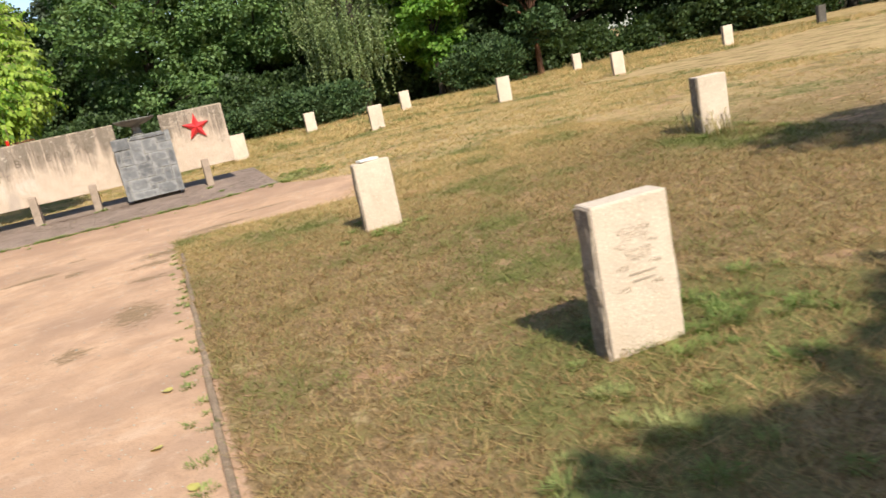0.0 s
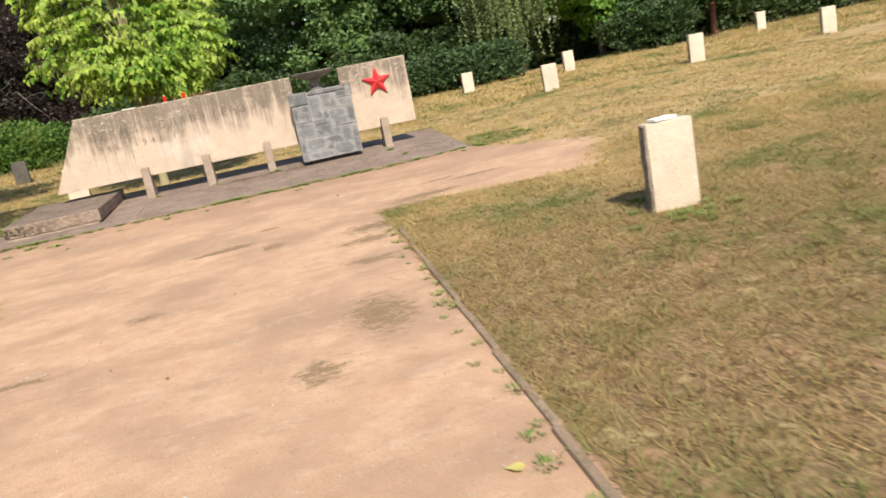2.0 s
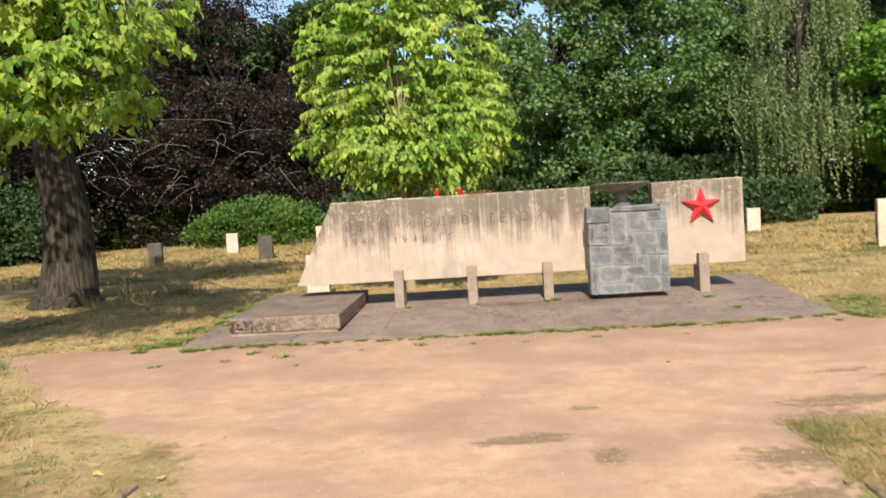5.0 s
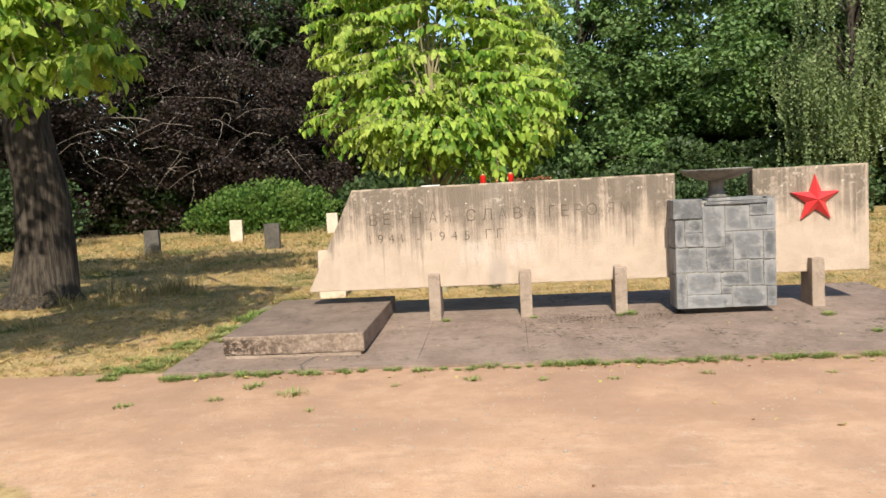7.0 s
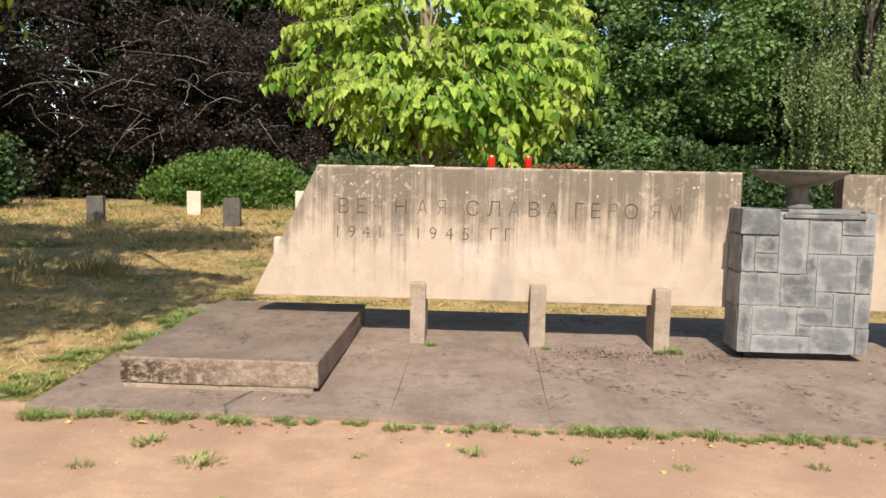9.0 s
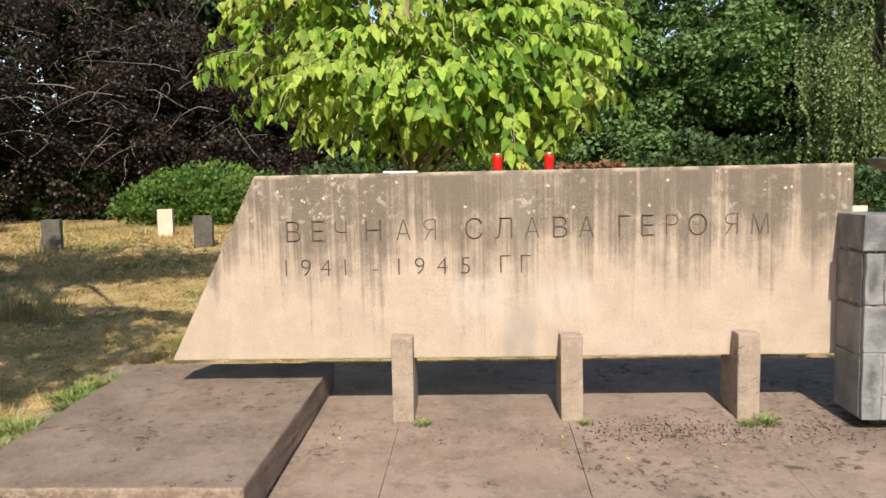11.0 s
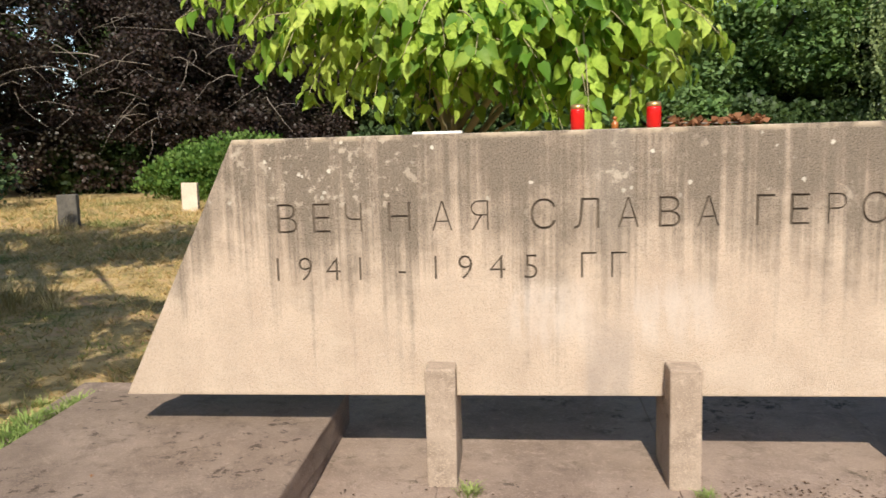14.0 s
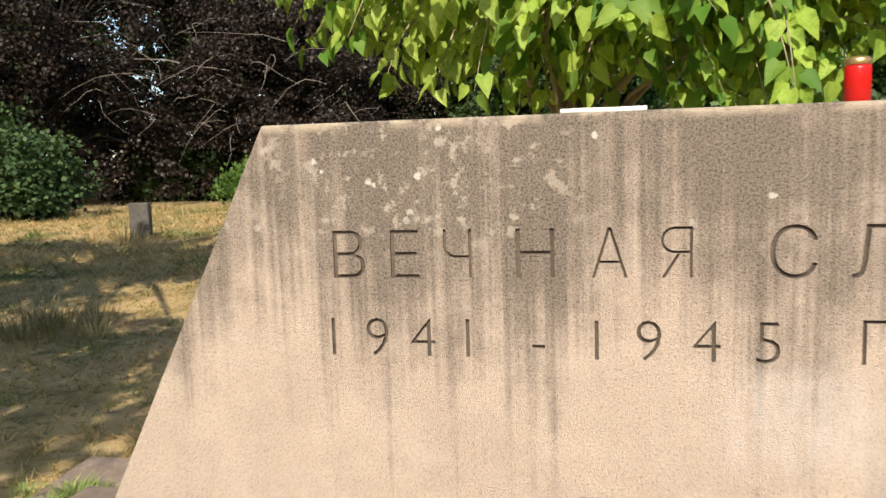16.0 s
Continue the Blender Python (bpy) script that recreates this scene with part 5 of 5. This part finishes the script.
rnd = random.Random(8)


joined = {}


def loose(kinds, key, x, y, scale):
    """Adds a tuft to one of the joined heaps of uncounted weeds."""
    src = kinds[rnd.randrange(len(kinds))]
    co = np.array([v.co for v in src.vertices]) * scale
    fa = np.array([p0.vertices for p0 in src.polygons])
    t = rnd.uniform(0, 6.28)
    co = co @ np.array([[math.cos(t), math.sin(t), 0], [-math.sin(t), math.cos(t), 0], [0, 0, 1]]) + np.array([x, y, gz(x, y)])
    vs, fs, mat = joined.setdefault(key, ([], [], src.materials[0]))
    fs.append(fa + sum(len(q) for q in vs))
    vs.append(co)


def tuft(kinds, x, y, scale, label, group, z=None):
    ob = link("grass_tuft", kinds[rnd.randrange(len(kinds))])
    ob.matrix_basis = pose(x, y, gz(x, y) if z is None else z, 0, 0, rnd.uniform(0, 360)) @ Matrix.Scale(scale, 4)
    return tagged(ob, label, "weed", group)


x = -5.6
while x < 2.3:
    thick = 1.15 if -3.2 < x < 1.6 else 0.7
    tuft(weeds, x, 15.86 + rnd.uniform(-0.07, 0.04), rnd.uniform(0.4, 0.95), "green weed tuft along the paving edge", "weeds along the paving")
    x += rnd.uniform(0.06, 0.17) / thick
for x, y, sc in [(-4.18, 15.12, 1.5), (-4.62, 15.4, 1.2), (-4.83, 15.0, 0.9), (-2.62, 15.42, 1.0), (-5.6, 14.9, 1.0), (-2.0, 15.35, 0.7), (-1.4, 15.3, 0.7), (-0.6, 15.4, 0.8), (0.4, 15.3, 0.6), (-3.3, 15.3, 0.6), (-3.9, 14.6, 0.6)]:
    tuft(small, x, y, sc, "small green weed tuft on the bare path", "weeds on the path")
for x, y, sc in [(-3.05, 17.80, 0.6), (-0.88, 17.78, 0.9), (-1.02, 17.76, 0.5), (-2.0, 17.79, 0.5), (1.2, 17.4, 0.8), (1.35, 16.6, 0.6)]:
    tuft(weeds, x, y, sc, "weed growing from a joint in the paving", "weeds on the paving", slab_z(y))
for k in range(46):
    x, y = rnd.uniform(-5.78, -5.34), rnd.uniform(17.1, 18.9)
    tuft(weeds, x, y, rnd.uniform(0.6, 1.3), "green grass creeping over the paving edge", "weeds on the paving", slab_z(y) - 0.01)
y = 2.5
while y < 11:
    loose(small, "edging_weeds", 0.06 + 0.0165 * y + rnd.uniform(-0.1, 0.02), y, rnd.uniform(0.35, 0.85))
    y += rnd.uniform(0.08, 0.4)
y = 8.0
while y < 11.3:
    loose(small, "edging_weeds", -4.62 + 0.066 * y + rnd.uniform(-0.05, 0.15), y, rnd.uniform(0.4, 0.9))
    y += rnd.uniform(0.2, 0.5)
for cx, cy, n, sp in [(2.75, 4.0, 24, 0.28), (1.35, 3.0, 8, 0.12), (1.75, 3.25, 8, 0.12), (2.35, 3.8, 16, 0.35), (1.55, 3.1, 12, 0.35), (2.36, 8.8, 22, 0.3), (6.55, 8.4, 22, 0.4), (3.1, 3.7, 12, 0.5), (2.75, 16.0, 26, 0.35), (2.8, 16.9, 20, 0.3), (-5.95, 16.7, 26, 0.25), (-5.95, 17.4, 20, 0.25), (-6.1, 16.1, 14, 0.3), (11.05, 23.5, 10, 0.5), (7.05, 24.5, 10, 0.5), (15.8, 24.1, 8, 0.5), (22.3, 26.1, 8, 0.5)]:
    for k in range(n):
        x, y = cx + rnd.gauss(0, sp), cy + rnd.gauss(0, sp)
        if 2.45 > x > -5.8 and 15.9 < y < 19.3:
            continue
        loose(weeds, "lawn_weeds", x, y, rnd.uniform(0.4, 0.95))
for cx, cy, n, sp in [(6.2, 8.3, 3, 0.2), (-8.9, 22.4, 14, 0.4), (-10.2, 21.0, 12, 0.7), (-12.5, 30.5, 3, 0.4), (-16, 38, 26, 2.5), (-9, 39, 16, 2.0), (20, 34, 10, 2.0), (25, 27, 8, 1.5)]:
    for k in range(n):
        loose(hay, "tall_grass", cx + rnd.gauss(0, sp), cy + rnd.gauss(0, sp), rnd.uniform(0.7, 1.7))

for key, label in (("edging_weeds", "green weeds growing along the path edging"), ("lawn_weeds", "green weeds and clover in the dry lawn"), ("tall_grass", "tall dry grass gone to seed")):
    vs, fs, mat = joined[key]
    tagged(link(key, fast_mesh(key, np.concatenate(vs), np.concatenate(fs), mat)), label, "weeds", kind="stuff")

# loose gravel on the path
rng = np.random.default_rng(61)
n = 8000
gx2, gy2 = rng.uniform(-6, 2.6, n), rng.uniform(4, 15.8, n)
on = dirt_mask(gx2, gy2) > 0.6
gx2, gy2 = gx2[on], gy2[on]
n = len(gx2)
octa = np.array([[1, 0, 0], [0, 1, 0], [-1, 0, 0], [0, -1, 0], [0, 0, 0.8], [0, 0, -0.4]])
tri = np.array([[0, 1, 4], [1, 2, 4], [2, 3, 4], [3, 0, 4], [1, 0, 5], [2, 1, 5], [3, 2, 5], [0, 3, 5]])
size = rng.uniform(0.002, 0.008, n) * (1 + (rng.random(n) > 0.97) * 1.2)
v = octa[None] * (size[:, None] * rng.uniform(0.7, 1.2, (n, 3)))[:, None, :] + rng.normal(size=(n, 6, 3)) * (size * 0.15)[:, None, None] + np.stack([gx2, gy2, ground_z(gx2, gy2) + 0.001], -1)[:, None, :]
tagged(link("gravel", fast_mesh("gravel", v.reshape(-1, 3), (tri[None] + (np.arange(n) * 6)[:, None, None]).reshape(-1, 3), M["mortar"])), "loose pale grit on the sandy path", "gravel", kind="stuff")

# fallen leaves
lv, lf = leaves(np.random.default_rng(5), np.zeros((1, 3)), np.array([0.075]), np.array([[0.0, 1.0, 0.0]]), np.array([[0.0, 0.0, 1.0]]), HEART)
fallen = fast_mesh("leaf", lv + np.array([0, 0, 0.012]), lf, M["yellow_leaf"])
brown = fast_mesh("leaf", lv * 0.8 + np.array([0, 0, 0.012]), lf, M["dead_leaf"])
spots = [(-0.09, 13.89), (-4.83, 15.72), (-3.86, 11.2), (-4.4, 11.35), (-0.02, 5.75), (-0.1, 4.9), (0.02, 4.3), (-3.8, 10.6)]
spots += [(rnd.uniform(-5.6, 2.2), rnd.gauss(15.74, 0.08)) for k in range(130)] + [(rnd.uniform(-4, 1), rnd.uniform(5, 15.5)) for k in range(22)]
for k, (x, y) in enumerate(spots):
    ob = link("fallen_leaf", fallen if (k < 8 or k % 3 == 0) else brown)
    ob.matrix_basis = pose(x, y, gz(x, y), rnd.uniform(-12, 12), rnd.uniform(-12, 12), rnd.uniform(0, 360)) @ Matrix.Scale(1.0 if k < 8 else rnd.uniform(0.25, 0.65), 4)
    tagged(ob, "fallen yellowed leaf on the sandy path", "leaf", "fallen leaves")
for k in range(26):
    x, y = rnd.uniform(-5.2, 2.0), rnd.uniform(16.1, 17.7)
    zz = slab_z(y) if not -5.26 < x < -3.78 or y < 16.4 else 0.392 + (y - 16.4) * 0.022
    ob = link("fallen_leaf", fallen if k % 2 else brown)
    ob.matrix_basis = pose(x, y, zz, 0, 0, rnd.uniform(0, 360)) @ Matrix.Scale(rnd.uniform(0.25, 0.5), 4)
    tagged(ob, "small fallen leaf on the concrete", "leaf", "fallen leaves")

# soil and leaf crumbs swept against the posts
rng = np.random.default_rng(66)
n = 1800
cx = np.concatenate([rng.normal(-1.55, 0.28, n // 2), rng.normal(-0.75, 0.3, n // 4), rng.uniform(-3.7, 0.0, n - n // 2 - n // 4)])
cy = 17.66 + rng.normal(size=n) * 0.13
pts = np.stack([cx, cy, slab_z(cy) + 0.004], -1)
v, f = leaves(rng, pts, rng.uniform(0.004, 0.017, n), rng.normal(size=(n, 3)) * (1, 1, 0.1), rng.normal(size=(n, 3)) * 0.3 + (0, 0, 1))
tagged(link("leaf_crumbs", fast_mesh("leaf_crumbs", v, f, M["crumb"])), "dark crumbs of soil and leaves on the paving", "litter", kind="stuff")
